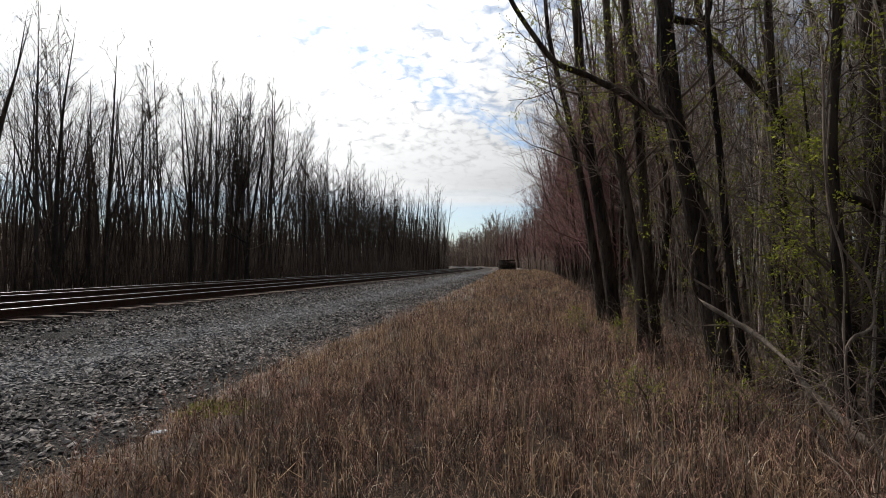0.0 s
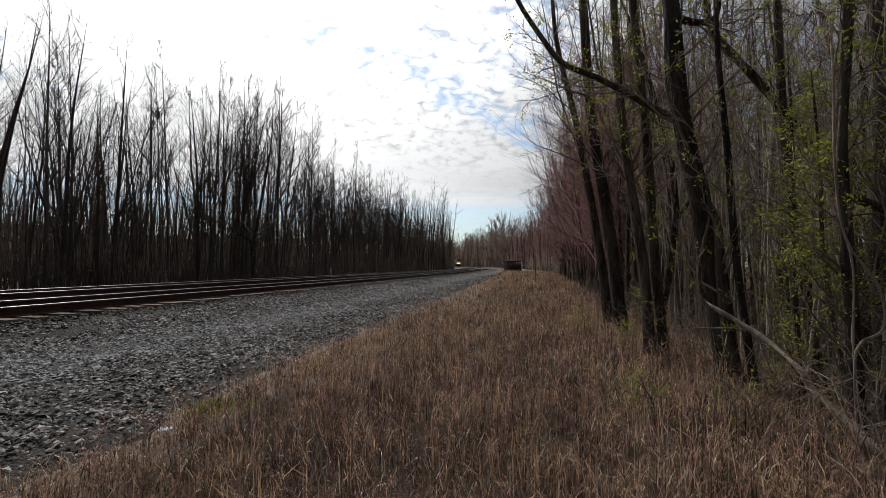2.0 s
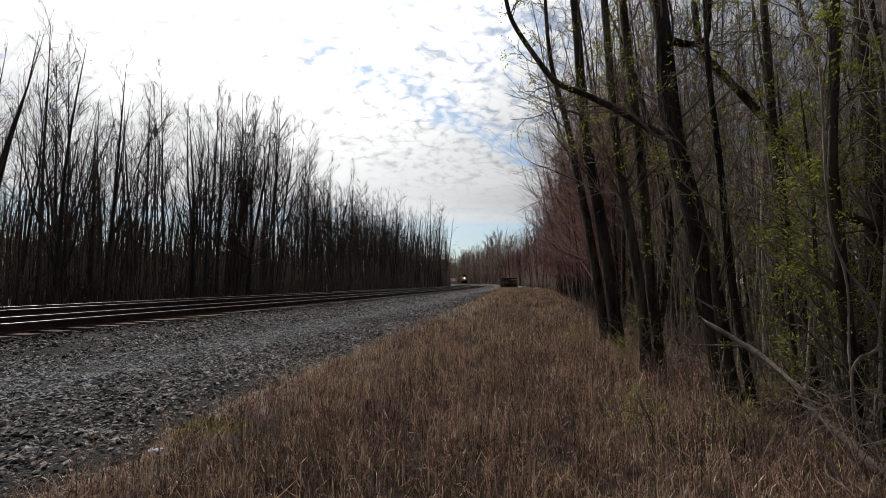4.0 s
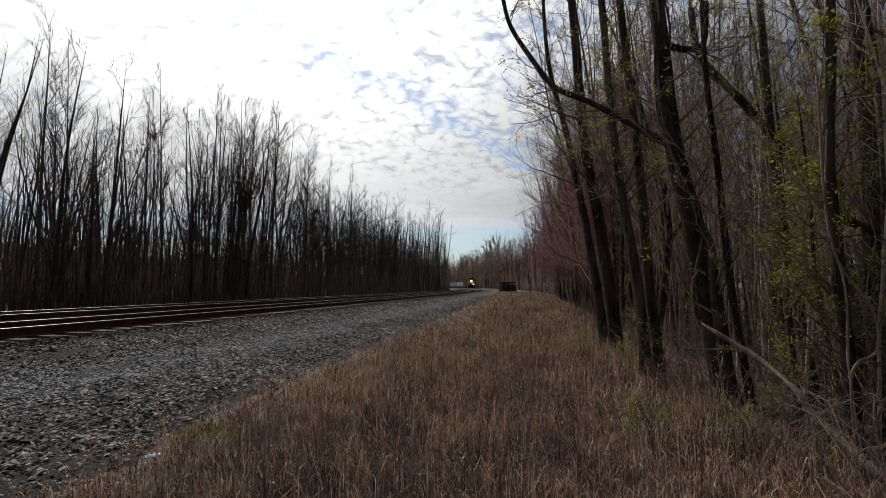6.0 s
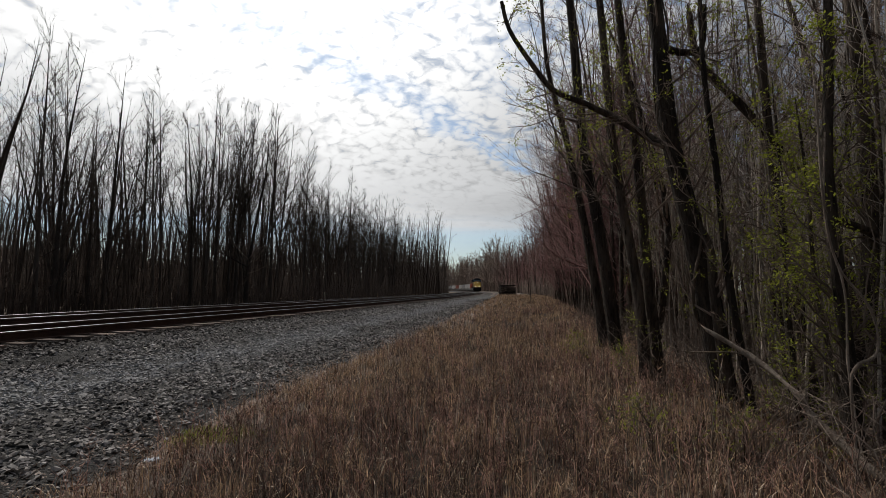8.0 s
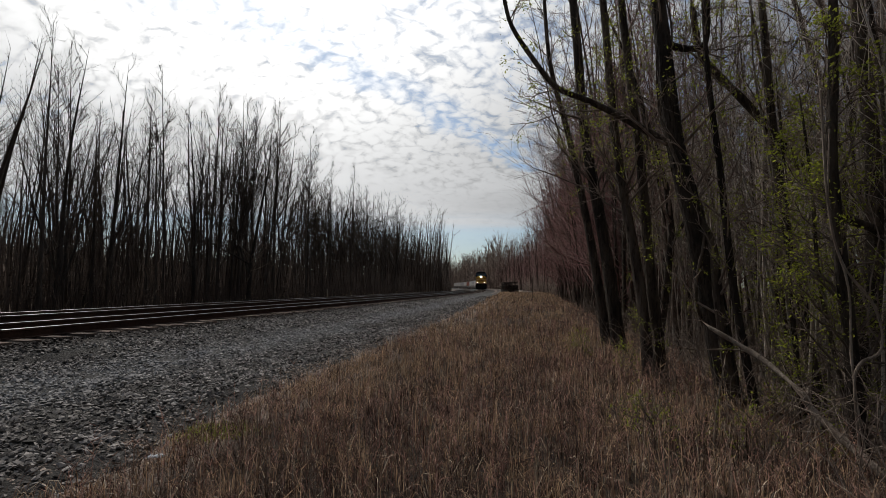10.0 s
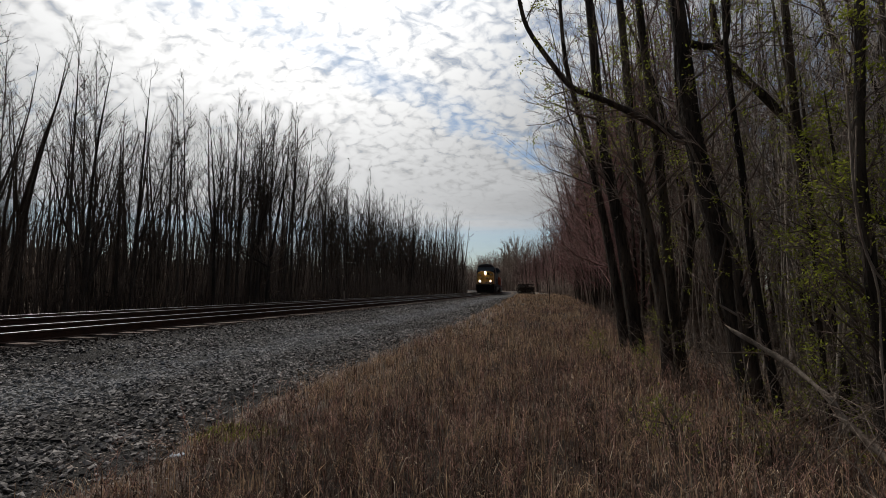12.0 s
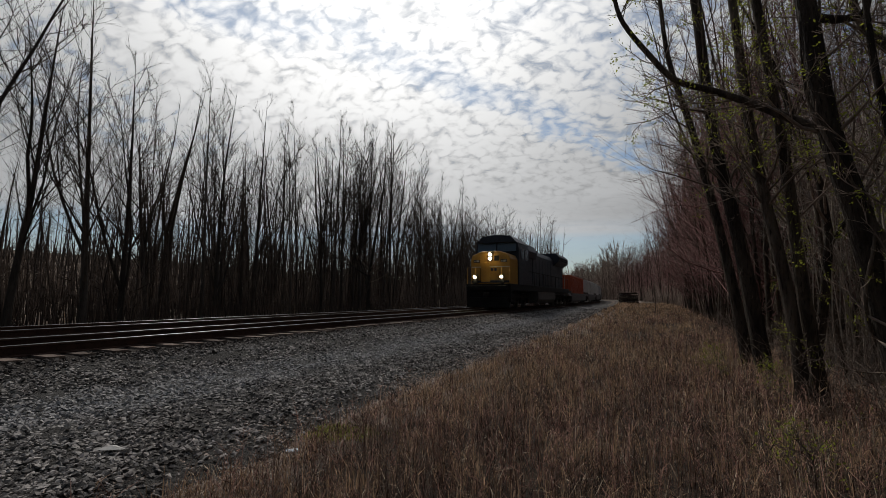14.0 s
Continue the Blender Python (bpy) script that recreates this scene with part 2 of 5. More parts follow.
# ---- building blocks ----
class Shape:
    """Triangles gathered for one mesh."""

    def __init__(self):
        self.v, self.f, self.n, self.spikes, self.round = [], [], 0, [], True

    def put(self, verts, faces):
        self.v.append(np.asarray(verts, float)), self.f.append(np.asarray(faces, int) + self.n)
        self.n += len(verts)

    def tube(self, path, radii, sides=5):
        p, r = np.asarray(path, float), np.asarray(radii, float)
        way = np.gradient(p, axis=0)
        way /= np.linalg.norm(way, axis=1, keepdims=True) + 1e-9
        ref = np.array((0.0, 0.0, 1.0)) if abs(way[0, 2]) < 0.8 else np.array((1.0, 0.0, 0.0))
        a = np.cross(way, ref)
        a /= np.linalg.norm(a, axis=1, keepdims=True) + 1e-9
        b = np.cross(way, a)
        k = np.arange(sides) * 2 * math.pi / sides
        ring = p[:, None] + r[:, None, None] * (np.cos(k)[None, :, None] * a[:, None] + np.sin(k)[None, :, None] * b[:, None])
        n, i, j = len(p), np.arange(sides), (np.arange(sides) + 1) % sides
        faces = []
        for s in range(n - 1):
            faces += [np.stack([s * sides + i, s * sides + j, (s + 1) * sides + j], 1), np.stack([s * sides + i, (s + 1) * sides + j, (s + 1) * sides + i], 1)]
        self.put(ring.reshape(-1, 3), np.concatenate(faces))

    def tubes(self, paths, radii, sides=3):
        """Many tubes at once: paths n x m x 3, radii n x m."""
        n, m = paths.shape[:2]
        way = np.gradient(paths, axis=1)
        way /= np.linalg.norm(way, axis=2, keepdims=True) + 1e-9
        a = np.cross(way, (0.31, 0.77, 0.56))
        a /= np.linalg.norm(a, axis=2, keepdims=True) + 1e-9
        b = np.cross(way, a)
        k = np.arange(sides) * 2 * math.pi / sides
        ring = paths[:, :, None] + radii[:, :, None, None] * (np.cos(k)[:, None] * a[:, :, None] + np.sin(k)[:, None] * b[:, :, None])
        i, j = np.arange(sides), (np.arange(sides) + 1) % sides
        one = np.concatenate([np.concatenate([np.stack([q * sides + i, q * sides + j, (q + 1) * sides + j], 1), np.stack([q * sides + i, (q + 1) * sides + j, (q + 1) * sides + i], 1)]) for q in range(m - 1)])
        self.put(ring.reshape(-1, 3), (np.arange(n)[:, None, None] * m * sides + one[None]).reshape(-1, 3))

    def spike_many(self, a, b, r):
        """Many thin three-sided twigs at once."""
        way = (b - a) / (np.linalg.norm(b - a, axis=1, keepdims=True) + 1e-9)
        u = np.cross(way, (0.3, 0.5, 0.81))
        u /= np.linalg.norm(u, axis=1, keepdims=True) + 1e-9
        w, r = np.cross(way, u), np.broadcast_to(np.asarray(r, float), (len(a),))[:, None]
        v = np.stack([a + r * u, a + r * (-0.5 * u + 0.87 * w), a + r * (-0.5 * u - 0.87 * w), b], 1).reshape(-1, 3)
        self.put(v, (np.arange(len(a))[:, None, None] * 4 + np.array([(0, 1, 3), (1, 2, 3), (2, 0, 3)])[None]).reshape(-1, 3))

    def spike(self, a, b, r):
        """A thin three-sided twig that ends in a point."""
        self.spikes.append((a[0], a[1], a[2], b[0], b[1], b[2], r))

    def gather(self):
        if self.spikes:
            k = np.array(self.spikes, float)
            self.spikes = []
            self.spike_many(k[:, :3], k[:, 3:6], k[:, 6])

    def box(self, x0, x1, y0, y1, z0, z1, taper=0.0):
        t, self.round = taper, False
        v = [(x0, y0, z0), (x1, y0, z0), (x1, y1, z0), (x0, y1, z0), (x0 + t, y0 + t, z1), (x1 - t, y0 + t, z1), (x1 - t, y1 - t, z1), (x0 + t, y1 - t, z1)]
        q = [(0, 3, 2, 1), (4, 5, 6, 7), (0, 1, 5, 4), (1, 2, 6, 5), (2, 3, 7, 6), (3, 0, 4, 7)]
        self.put(v, [t3 for a, b, c, d in q for t3 in ((a, b, c), (a, c, d))])

    def mesh(self, name, mat):
        self.gather()
        return solid(name, np.concatenate(self.v), np.concatenate(self.f), mat, self.round)


def solid(name, v, f, mat, smooth=False):
    me = bpy.data.meshes.new(name)
    me.vertices.add(len(v)), me.loops.add(len(f) * 3), me.polygons.add(len(f))
    me.vertices.foreach_set("co", np.asarray(v, np.float32).ravel())
    me.loops.foreach_set("vertex_index", np.asarray(f, np.int32).ravel())
    me.polygons.foreach_set("loop_start", np.arange(0, len(f) * 3, 3, dtype=np.int32))
    me.polygons.foreach_set("use_smooth", np.full(len(f), smooth, bool))
    me.update(calc_edges=True)
    me.materials.append(mat)
    return me


def part(name, me, parent, label=""):
    ob = new(name, me)
    ob.parent = parent
    return tagged(ob, label)


def grid_mesh(name, rows, mat):
    """A sheet through rows of points."""
    p = np.asarray(rows, float)
    n, m = p.shape[:2]
    a = (np.arange(n - 1)[:, None] * m + np.arange(m - 1)).ravel()
    f = np.concatenate([np.stack([a, a + 1, a + m + 1], 1), np.stack([a, a + m + 1, a + m], 1)])
    me = solid(name, p.reshape(-1, 3), f, mat, True)
    return me


# ---- the line: straight beside the camera, then a long bend to the left ----
HEAD, RADIUS, BEND, SIDE = radians(11.0), 900.0, 35.0, 9.79


def line(s, off=0.0):
    """Place and heading on the line s metres past the camera, off metres to the right of the near track's centre."""
    d, n = (math.sin(HEAD), math.cos(HEAD)), (math.cos(HEAD), -math.sin(HEAD))
    k = min(s, BEND)
    x, y, h = k * d[0] - SIDE * n[0], k * d[1] - SIDE * n[1], HEAD
    if s > BEND:
        arc = min(s, 620.0) - BEND
        cx, cy = x - RADIUS * math.cos(HEAD), y + RADIUS * math.sin(HEAD)
        h = HEAD - arc / RADIUS
        x, y = cx + RADIUS * math.cos(h), cy - RADIUS * math.sin(h)
        if s > 620:
            x, y = x + (s - 620) * math.sin(h), y + (s - 620) * math.cos(h)
    return x + off * math.cos(h), y - off * math.sin(h), h


PROFILE_O = [-900, -165, -150, -120, -70, -30, -12, -8.5, -6.3, 2.2, 4.2, 6.5, 11.0, 13.0, 17.0, 26.0, 60, 3000]
PROFILE_Z = [13.0, 14.2, 14.0, 9.5, 0.6, -0.3, -0.25, -0.1, 0.25, 0.25, 0.0, 0.0, 0.0, -0.15, -0.5, -0.75, -0.5, 1.5]


def rise(s):
    """The verge climbs gently to the level of the line."""
    k = min(max((s - 8) / 75, 0), 1)
    return 0.62 * k * k * (3 - 2 * k)


def ground_z(x, y, o):
    z = float(np.interp(o, PROFILE_O, PROFILE_Z))
    if o > 2.5:
        z += rise(x * math.sin(HEAD) + y * math.cos(HEAD)) * min((o - 2.5) / 1.5, 1)
    return z + 0.09 * noise.noise((x * 0.35, y * 0.35, 0)) * (1 if abs(o - 8) < 4 or o > 12 or o < -9 else 0.3)


def edge(s):
    """How far from the near track the ballast gives way to grass."""
    return 6.0 - 1.2 * min(max(s / 45, 0), 1) + 0.35 * noise.noise((s * 0.22, 3.1, 0)) + 0.12 * noise.noise((s * 1.3, 7.7, 0))


def make_ground():
    ss = [-900, -200, -80] + list(np.arange(-40, 60, 1.0)) + list(np.arange(60, 200, 3.0)) + list(np.arange(200, 620, 10.0)) + [700, 1000, 3500]
    oo = [-850, -300, -200, -165, -150, -135, -120, -95, -70, -50, -42] + list(np.arange(-36, -12, 3.0)) + list(np.arange(-12, -5, 0.7)) + [-4, -2, 0, 2, 3] + list(np.arange(3.6, 20, 0.5)) + list(np.arange(20, 40, 2.0)) + [45, 60, 90, 150, 400, 3000]
    rows = []
    for s in ss:
        row = []
        for o in oo:
            x, y, h = line(s, o)
            row.append((x, y, ground_z(x, y, o)))
        rows.append(row)
    ob = new("ground", grid_mesh("ground", rows, LITTER))
    tagged(ob, "brown woodland ground under dead leaves", "ground", kind="structure")
    rows = []
    for s in list(np.arange(-30, 120, 0.6)) + list(np.arange(120, 400, 5.0)):
        e = edge(s)
        row = []
        for o in [e - 0.5] + list(np.arange(math.ceil(e * 2) / 2, 13.0, 0.5)):
            x, y, h = line(s, o)
            row.append((x, y, ground_z(x, y, o) + 0.012))
        while len(row) < 22:
            row.insert(1, row[0])
        rows.append(row[:22])
    ob = new("verge", grid_mesh("verge", rows, SOIL))
    tagged(ob, "dry earth verge beneath dead grass", "ground", kind="structure")


def ballast_z(o, e, s=0.0):
    z = float(np.interp(o, [-7.6, -6.0, 1.0, 1.35, 1.8, 3.4, e - 0.2, e + 0.4], [-0.05, 0.625, 0.625, 0.61, 0.51, 0.26, 0.085, -0.06]))
    return min(z + rise(s), max(z, 0.56)) if o > 1.3 else z


def make_ballast():
    rows = []
    for s in list(np.arange(-40, 60, 0.5)) + list(np.arange(60, 200, 2.0)) + list(np.arange(200, 640, 8.0)):
        e = edge(s)
        row = []
        for k in np.linspace(0, 1, 34):
            o = -7.6 + k * (e + 0.4 + 7.6)
            x, y, h = line(s, o)
            row.append((x, y, ballast_z(o, e, s) + 0.03 * noise.noise((x * 2, y * 2, 5)) + 0.05 * noise.noise((x * 0.4, y * 0.4, 9)) * (o > 2)))
        rows.append(row)
    bed = new("ballast_bed", grid_mesh("ballast_bed", rows, GRAVEL_SHADED))
    tagged(bed, "grey crushed stone ballast bed sloping from the tracks", "ballast", kind="structure")


make_ground()
make_ballast()


# ---- track ----
RAIL_Z = 0.83
GAUGE = 1.435


def make_track(off, name, label):
    root = tagged(new(name), label, "railway track", kind="structure")
    ss = list(np.arange(-40, BEND, 5.0)) + list(np.arange(BEND, 640, 6.0))
    for side in (-1, 1):
        c = off + side * (GAUGE / 2 + 0.035)
        shape = [(-0.07, 0), (0.07, 0), (0.07, 0.015), (0.012, 0.03), (0.012, 0.13), (0.036, 0.14), (0.036, 0.172), (-0.036, 0.172), (-0.036, 0.14), (-0.012, 0.13), (-0.012, 0.03), (-0.07, 0.015), (-0.07, 0)]
        rows = [[(*line(s, c + a)[:2], RAIL_Z - 0.18 + b) for a, b in shape] for s in ss]
        rail = part("rail", grid_mesh("rail", rows, RAIL_SIDE), root, "rusty steel rail")
        for p in rail.data.polygons:
            p.use_smooth = False
        top = [[(*line(s, c + a)[:2], RAIL_Z - b) for a, b in ((-0.034, 0.006), (-0.026, 0), (0.026, 0), (0.034, 0.006))] for s in ss]
        part("rail_head", grid_mesh("rail_head", top, RAIL_TOP), rail, "polished bright running surface")
    return root


track_near = make_track(0.0, "track_near", "railway track with rusty rails on wooden ties")
track_far = make_track(-3.96, "track_far", "second railway track with rusty rails on wooden ties")


def make_ties():
    for root, off, last in ((track_near, 0.0, 130.0), (track_far, -3.96, 55.0)):
        r = random.Random(int(off * 10) + 77)
        kinds = []
        for i in range(4):
            sh = Shape()
            sh.box(-1.3 - 0.02 * i, 1.3 + 0.015 * i, -0.115, 0.115, -0.18, 0.0, 0.004)
            kinds.append(sh.mesh("tie", TIE))
        s = -14.0
        while s < last:
            x, y, h = line(s, off + r.gauss(0, 0.03))
            ob = part("tie", kinds[r.randrange(4)], root)
            ob.matrix_basis = pose(x, y, RAIL_Z - 0.175 + r.gauss(0, 0.006), 0, 0, -math.degrees(h) + r.gauss(0, 0.8))
            s += 0.5 + r.gauss(0, 0.02)


make_ties()


# ---- loose stone ----
def stone_shape(r):
    """A crushed stone: six knocked-about corners and eight faces."""
    c = np.array([(-1, -0.25, 0), (0.2, -1, -0.1), (1, 0.2, 0), (-0.2, 1, 0.1), (0.1, 0.1, 1), (-0.1, -0.1, -1)], float)
    c *= np.array((1.0, r.uniform(0.55, 0.95), r.uniform(0.35, 0.55)))
    return c + np.array([[r.gauss(0, 0.17), r.gauss(0, 0.17), r.gauss(0, 0.1)] for _ in range(6)])


STONE_F = np.array([(0, 1, 4), (1, 2, 4), (2, 3, 4), (3, 0, 4), (1, 0, 5), (2, 1, 5), (3, 2, 5), (0, 3, 5)])


def make_stones():
    r = random.Random(21)
    kinds = [stone_shape(r) for _ in range(24)]
    vs, n = [], 0
    for i in range(88000):
        s = 0.8 + 52 * r.random() ** 2.3 if i % 12 else r.uniform(-8, 0.8)
        e = edge(s)
        if i < 83000:
            o = 1.3 + (e + 0.25 - 1.3) * r.random()
            if o > e - 0.3 and r.random() < 0.6:
                continue
        else:
            o = r.uniform(-6.2, 1.2)
        x, y, h = line(s, o)
        size = r.uniform(0.017, 0.038) * (1 + 0.022 * max(s, 0)) * (1.25 if r.random() < 0.12 else 1)
        m = np.array(Euler((r.gauss(0, 0.4), r.gauss(0, 0.4), r.random() * 6.28)).to_matrix())
        z = ballast_z(o, e, s) + 0.03 * noise.noise((x * 2, y * 2, 5)) + 0.05 * noise.noise((x * 0.4, y * 0.4, 9)) * (o > 2) + size * r.uniform(-0.15, 0.35)
        vs.append(kinds[i % 24] @ m.T * size + (x, y, z))
    f = (np.arange(len(vs))[:, None, None] * 6 + STONE_F[None]).reshape(-1, 3)
    tagged(new("ballast_stones", solid("ballast_stones", np.concatenate(vs), f, STONE)), "loose grey angular crushed stone beside the track", "ballast", kind="stuff")
    bed = bpy.data.objects["ballast_bed"]
    meshes = [solid("stone", kinds[i], STONE_F, STONE_ONE) for i in range(8)]
    for i in range(260):
        s = r.uniform(-1.0, 9.0)
        e = edge(s)
        o = r.uniform(2.0, e + 0.1)
        x, y, h = line(s, o)
        size = r.uniform(0.028, 0.04)
        ob = part("stone", meshes[i % 8], bed)
        ob.matrix_basis = Matrix.Translation((x, y, ballast_z(o, e, s) + 0.012 + 0.05 * noise.noise((x * 0.4, y * 0.4, 9)) * (o > 2) + size * 0.35)) @ Euler((r.gauss(0, 0.4), r.gauss(0, 0.4), r.random() * 6.28)).to_matrix().to_4x4() @ Matrix.Scale(size, 4)


def make_grit():
    """Small pale stones where the ballast thins out into the grass."""
    r, vs = random.Random(23), []
    kinds = [stone_shape(r) for _ in range(8)]
    for i in range(14000):
        s = 0.5 + 24 * r.random() ** 2.1
        e = edge(s)
        o = e + r.gauss(0.18, 0.3)
        x, y, _ = line(s, o)
        a = r.random() * 6.28
        m = np.array(((math.cos(a), -math.sin(a), 0), (math.sin(a), math.cos(a), 0), (0, 0, 1)))
        z = max(ballast_z(o, e, s), ground_z(x, y, o) + 0.012)
        vs.append(kinds[i % 8] @ m.T * r.uniform(0.009, 0.023) * (1 + 0.02 * max(s, 0)) + (x, y, z + 0.004))
    f = (np.arange(len(vs))[:, None, None] * 6 + STONE_F[None]).reshape(-1, 3)
    tagged(new("grit", solid("grit", np.concatenate(vs), f, GRIT)), "pale sandy grit along the ballast's edge", "gravel", kind="stuff")


GRIT = material("sandy_grit", ((0.26, 0.205, 0.17), (0.36, 0.29, 0.245), (0.16, 0.125, 0.10)), 2, 0.9, 0, island=0.5)
make_grit()
STONE_ONE = material("ballast_stone_large", ((0.15, 0.135, 0.125), (0.245, 0.226, 0.213), (0.085, 0.075, 0.069)), 3, 0.9, 0.3, 0.01, spread=0.5)
make_stones()


# ---- dry grass and weeds on the verge ----
def blades(base, turn, length, lean, width):
    """Ribbons of three triangles that curve over."""
    n = len(base)
    out = np.stack([np.cos(turn), np.sin(turn), np.zeros(n)], 1)
    across = np.stack([-np.sin(turn), np.cos(turn), np.zeros(n)], 1) * width[:, None]
    up = np.array((0, 0, 1.0))
    mid = base + (out * np.sin(lean * 0.5)[:, None] + up * np.cos(lean * 0.5)[:, None]) * (length * 0.55)[:, None]
    tip = mid + (out * np.sin(lean * 1.5)[:, None] + up * np.cos(lean * 1.5)[:, None]) * (length * 0.45)[:, None]
    v = np.stack([base - across, base + across, mid - across * 0.8, mid + across * 0.8, tip], 1).reshape(-1, 3)
    f = (np.arange(n)[:, None, None] * 5 + np.array([(0, 1, 3), (0, 3, 2), (2, 3, 4)])[None]).reshape(-1, 3)
    return v, f


def verge_spot(r, power=1.8, wide=0.0):
    s = -3.5 + 80 * r.random() ** power
    e = edge(s)
    o = e + 0.3 + (12.65 + wide - e) * r.random()
    x, y, _ = line(s, o)
    return s, o, x, y, ground_z(x, y, o)


def weedy(s, o, x, y):
    """Where red-brown weeds outnumber straw: towards the wood and close by."""
    return 0.5 + 1.1 * noise.noise((x * 0.28, y * 0.28, 2)) + 0.10 * (o - 9.3) - 0.022 * (s - 6)


def make_grass():
    r = random.Random(31)
    rows = {"straw": [], "brown": [], "pale": [], "dark": []}

    def kind_at(s, o, x, y):
        k, patch = r.random(), noise.noise((x * 1.7, y * 1.7, 4.4))
        if k < 0.10:
            return "pale"
        if k < 0.36 - 0.7 * patch:
            return "dark"
        if patch > 0.3:
            return "straw" if r.random() < 0.8 else "brown"
        return "brown" if r.random() < weedy(s, o, x, y) else "straw"

    for _ in range(6500):  # tufts
        s, o, x, y, z = verge_spot(r)
        if math.hypot(x, y) < 1.6:
            continue
        kind = kind_at(s, o, x, y)
        low = 0.55 if o < edge(s) + 0.5 else 1.0
        tall = (r.uniform(0.2, 0.48) if kind == "straw" else r.uniform(0.16, 0.36)) * low
        for _ in range(r.randrange(7, 15)):
            rows[kind].append((x + r.gauss(0, 0.06), y + r.gauss(0, 0.06), z - 0.02, r.random() * 6.28, tall * r.uniform(0.5, 1.15), abs(r.gauss(0.4, 0.4)), r.uniform(0.0015, 0.0034) * (1 + max(s, 0) * 0.06)))
    for _ in range(62000):  # single stems and bent thatch, thickest close by
        s = 1.2 + 16 * r.random() ** 1.5
        e = edge(s)
        o = e + 0.25 + (12.7 - e) * r.random()
        x, y, _ = line(s, o)
        if r.random() > (o - e + 0.25) * 1.3 or noise.noise((x * 2.6, y * 2.6, 8.8)) < -0.28 + 0.25 * r.random():
            continue
        z = ground_z(x, y, o)
        if r.random() < 0.55:
            rows[kind_at(s, o, x, y)].append((x, y, z, r.random() * 6.28, r.uniform(0.1, 0.34), r.uniform(0.2, 1.0), r.uniform(0.0013, 0.0028) * (1 + max(s, 0) * 0.06)))
        else:
            rows[kind_at(s, o, x, y)].append((x, y, z + r.uniform(0.01, 0.12), r.random() * 6.28, r.uniform(0.08, 0.28), r.uniform(0.9, 1.7), r.uniform(0.0015, 0.003) * (1 + max(s, 0) * 0.06)))
    for _ in range(3600):  # stiff upright stalks
        s = 1.4 + 18 * r.random() ** 1.5
        e = edge(s)
        o = e + 0.7 + (12.4 - e) * r.random()
        x, y, _ = line(s, o)
        if math.hypot(x, y) < 1.8 or noise.noise((x * 1.1, y * 1.1, 6.1)) < -0.1:
            continue
        rows[r.choice(("pale", "dark", "straw", "brown"))].append((x, y, ground_z(x, y, o) - 0.02, r.random() * 6.28, r.uniform(0.22, 0.5), abs(r.gauss(0, 0.16)), r.uniform(0.002, 0.0042) * (1 + s * 0.05)))
    for _ in range(24000):  # matted stems close to the earth
        s = 1.2 + 9 * r.random() ** 1.3
        e = edge(s)
        o = e + 0.3 + (12.8 - e) * r.random()
        x, y, _ = line(s, o)
        rows[r.choice(("brown", "brown", "dark", "straw"))].append((x, y, ground_z(x, y, o) + r.uniform(0.012, 0.05), r.random() * 6.28, r.uniform(0.06, 0.2), r.uniform(1.25, 1.75), r.uniform(0.0015, 0.0032)))
    for kind, mat, label in (("straw", STRAW, "tan dry grass tufts on the verge"), ("brown", WEED, "red-brown dead grass on the verge"), ("pale", PALE_STEM, "bleached dead grass stems on the verge"), ("dark", DARK_STEM, "dark rotting grass stems on the verge")):
        a = np.array(rows[kind])
        v, f = blades(a[:, :3], a[:, 3], a[:, 4], a[:, 5], a[:, 6])
        tagged(new("dry_grass", solid("dry_grass", v, f, mat)), label, "grass", kind="stuff")
    shapes = {"brown": Shape(), "straw": Shape(), "dark": Shape()}
    for _ in range(15000):
        s, o, x, y, z = verge_spot(r, 2.1)
        if math.hypot(x, y) < 1.9 or r.random() > weedy(s, o, x, y) + 0.25 or o < edge(s) + 0.5:
            continue
        sh = shapes[r.choice(("brown", "brown", "brown", "dark", "dark", "straw"))]
        h = r.uniform(0.2, 0.58)
        a = np.array((x, y, z - 0.02))
        b = a + np.array((r.gauss(0, 0.16), r.gauss(0, 0.16), 1)) * h
        w = 0.0026 * (1 + max(s, 0) * 0.06)
        sh.spike(a, b, w * 1.3)
        for _ in range(r.randrange(6, 13)):
            k = r.uniform(0.3, 1)
            c = a + (b - a) * k
            sh.spike(c, c + np.array((r.gauss(0, 0.5), r.gauss(0, 0.5), r.uniform(0.1, 1))) * 0.12 * r.uniform(0.4, 1.2), w)
    for kind, mat, label in (("brown", WEED, "red-brown dead weed stalks with seed heads"), ("straw", STRAW, "tan dead weed stalks with seed heads"), ("dark", DARK_STEM, "dark dead weed stalks with seed heads")):
        tagged(new("dead_weeds", shapes[kind].mesh("dead_weeds", mat)), label, "weeds", kind="stuff")
    a = np.array([(-2.55 + r.gauss(0, 0.22), 5.1 + r.gauss(0, 0.12), 0.03, r.random() * 6.28, r.uniform(0.02, 0.05), r.uniform(0.3, 1.2), 0.006) for _ in range(2600)])
    for k in a:
        k[2] = 0.02 + ground_z(k[0], k[1], k[0] * math.cos(HEAD) - k[1] * math.sin(HEAD) + SIDE)
    v, f = blades(a[:, :3], a[:, 3], a[:, 4], a[:, 5], a[:, 6])
    tagged(new("moss", solid("moss", v, f, LEAF)), "low yellow-green moss at the ballast's edge", "moss", kind="stuff")


make_grass()


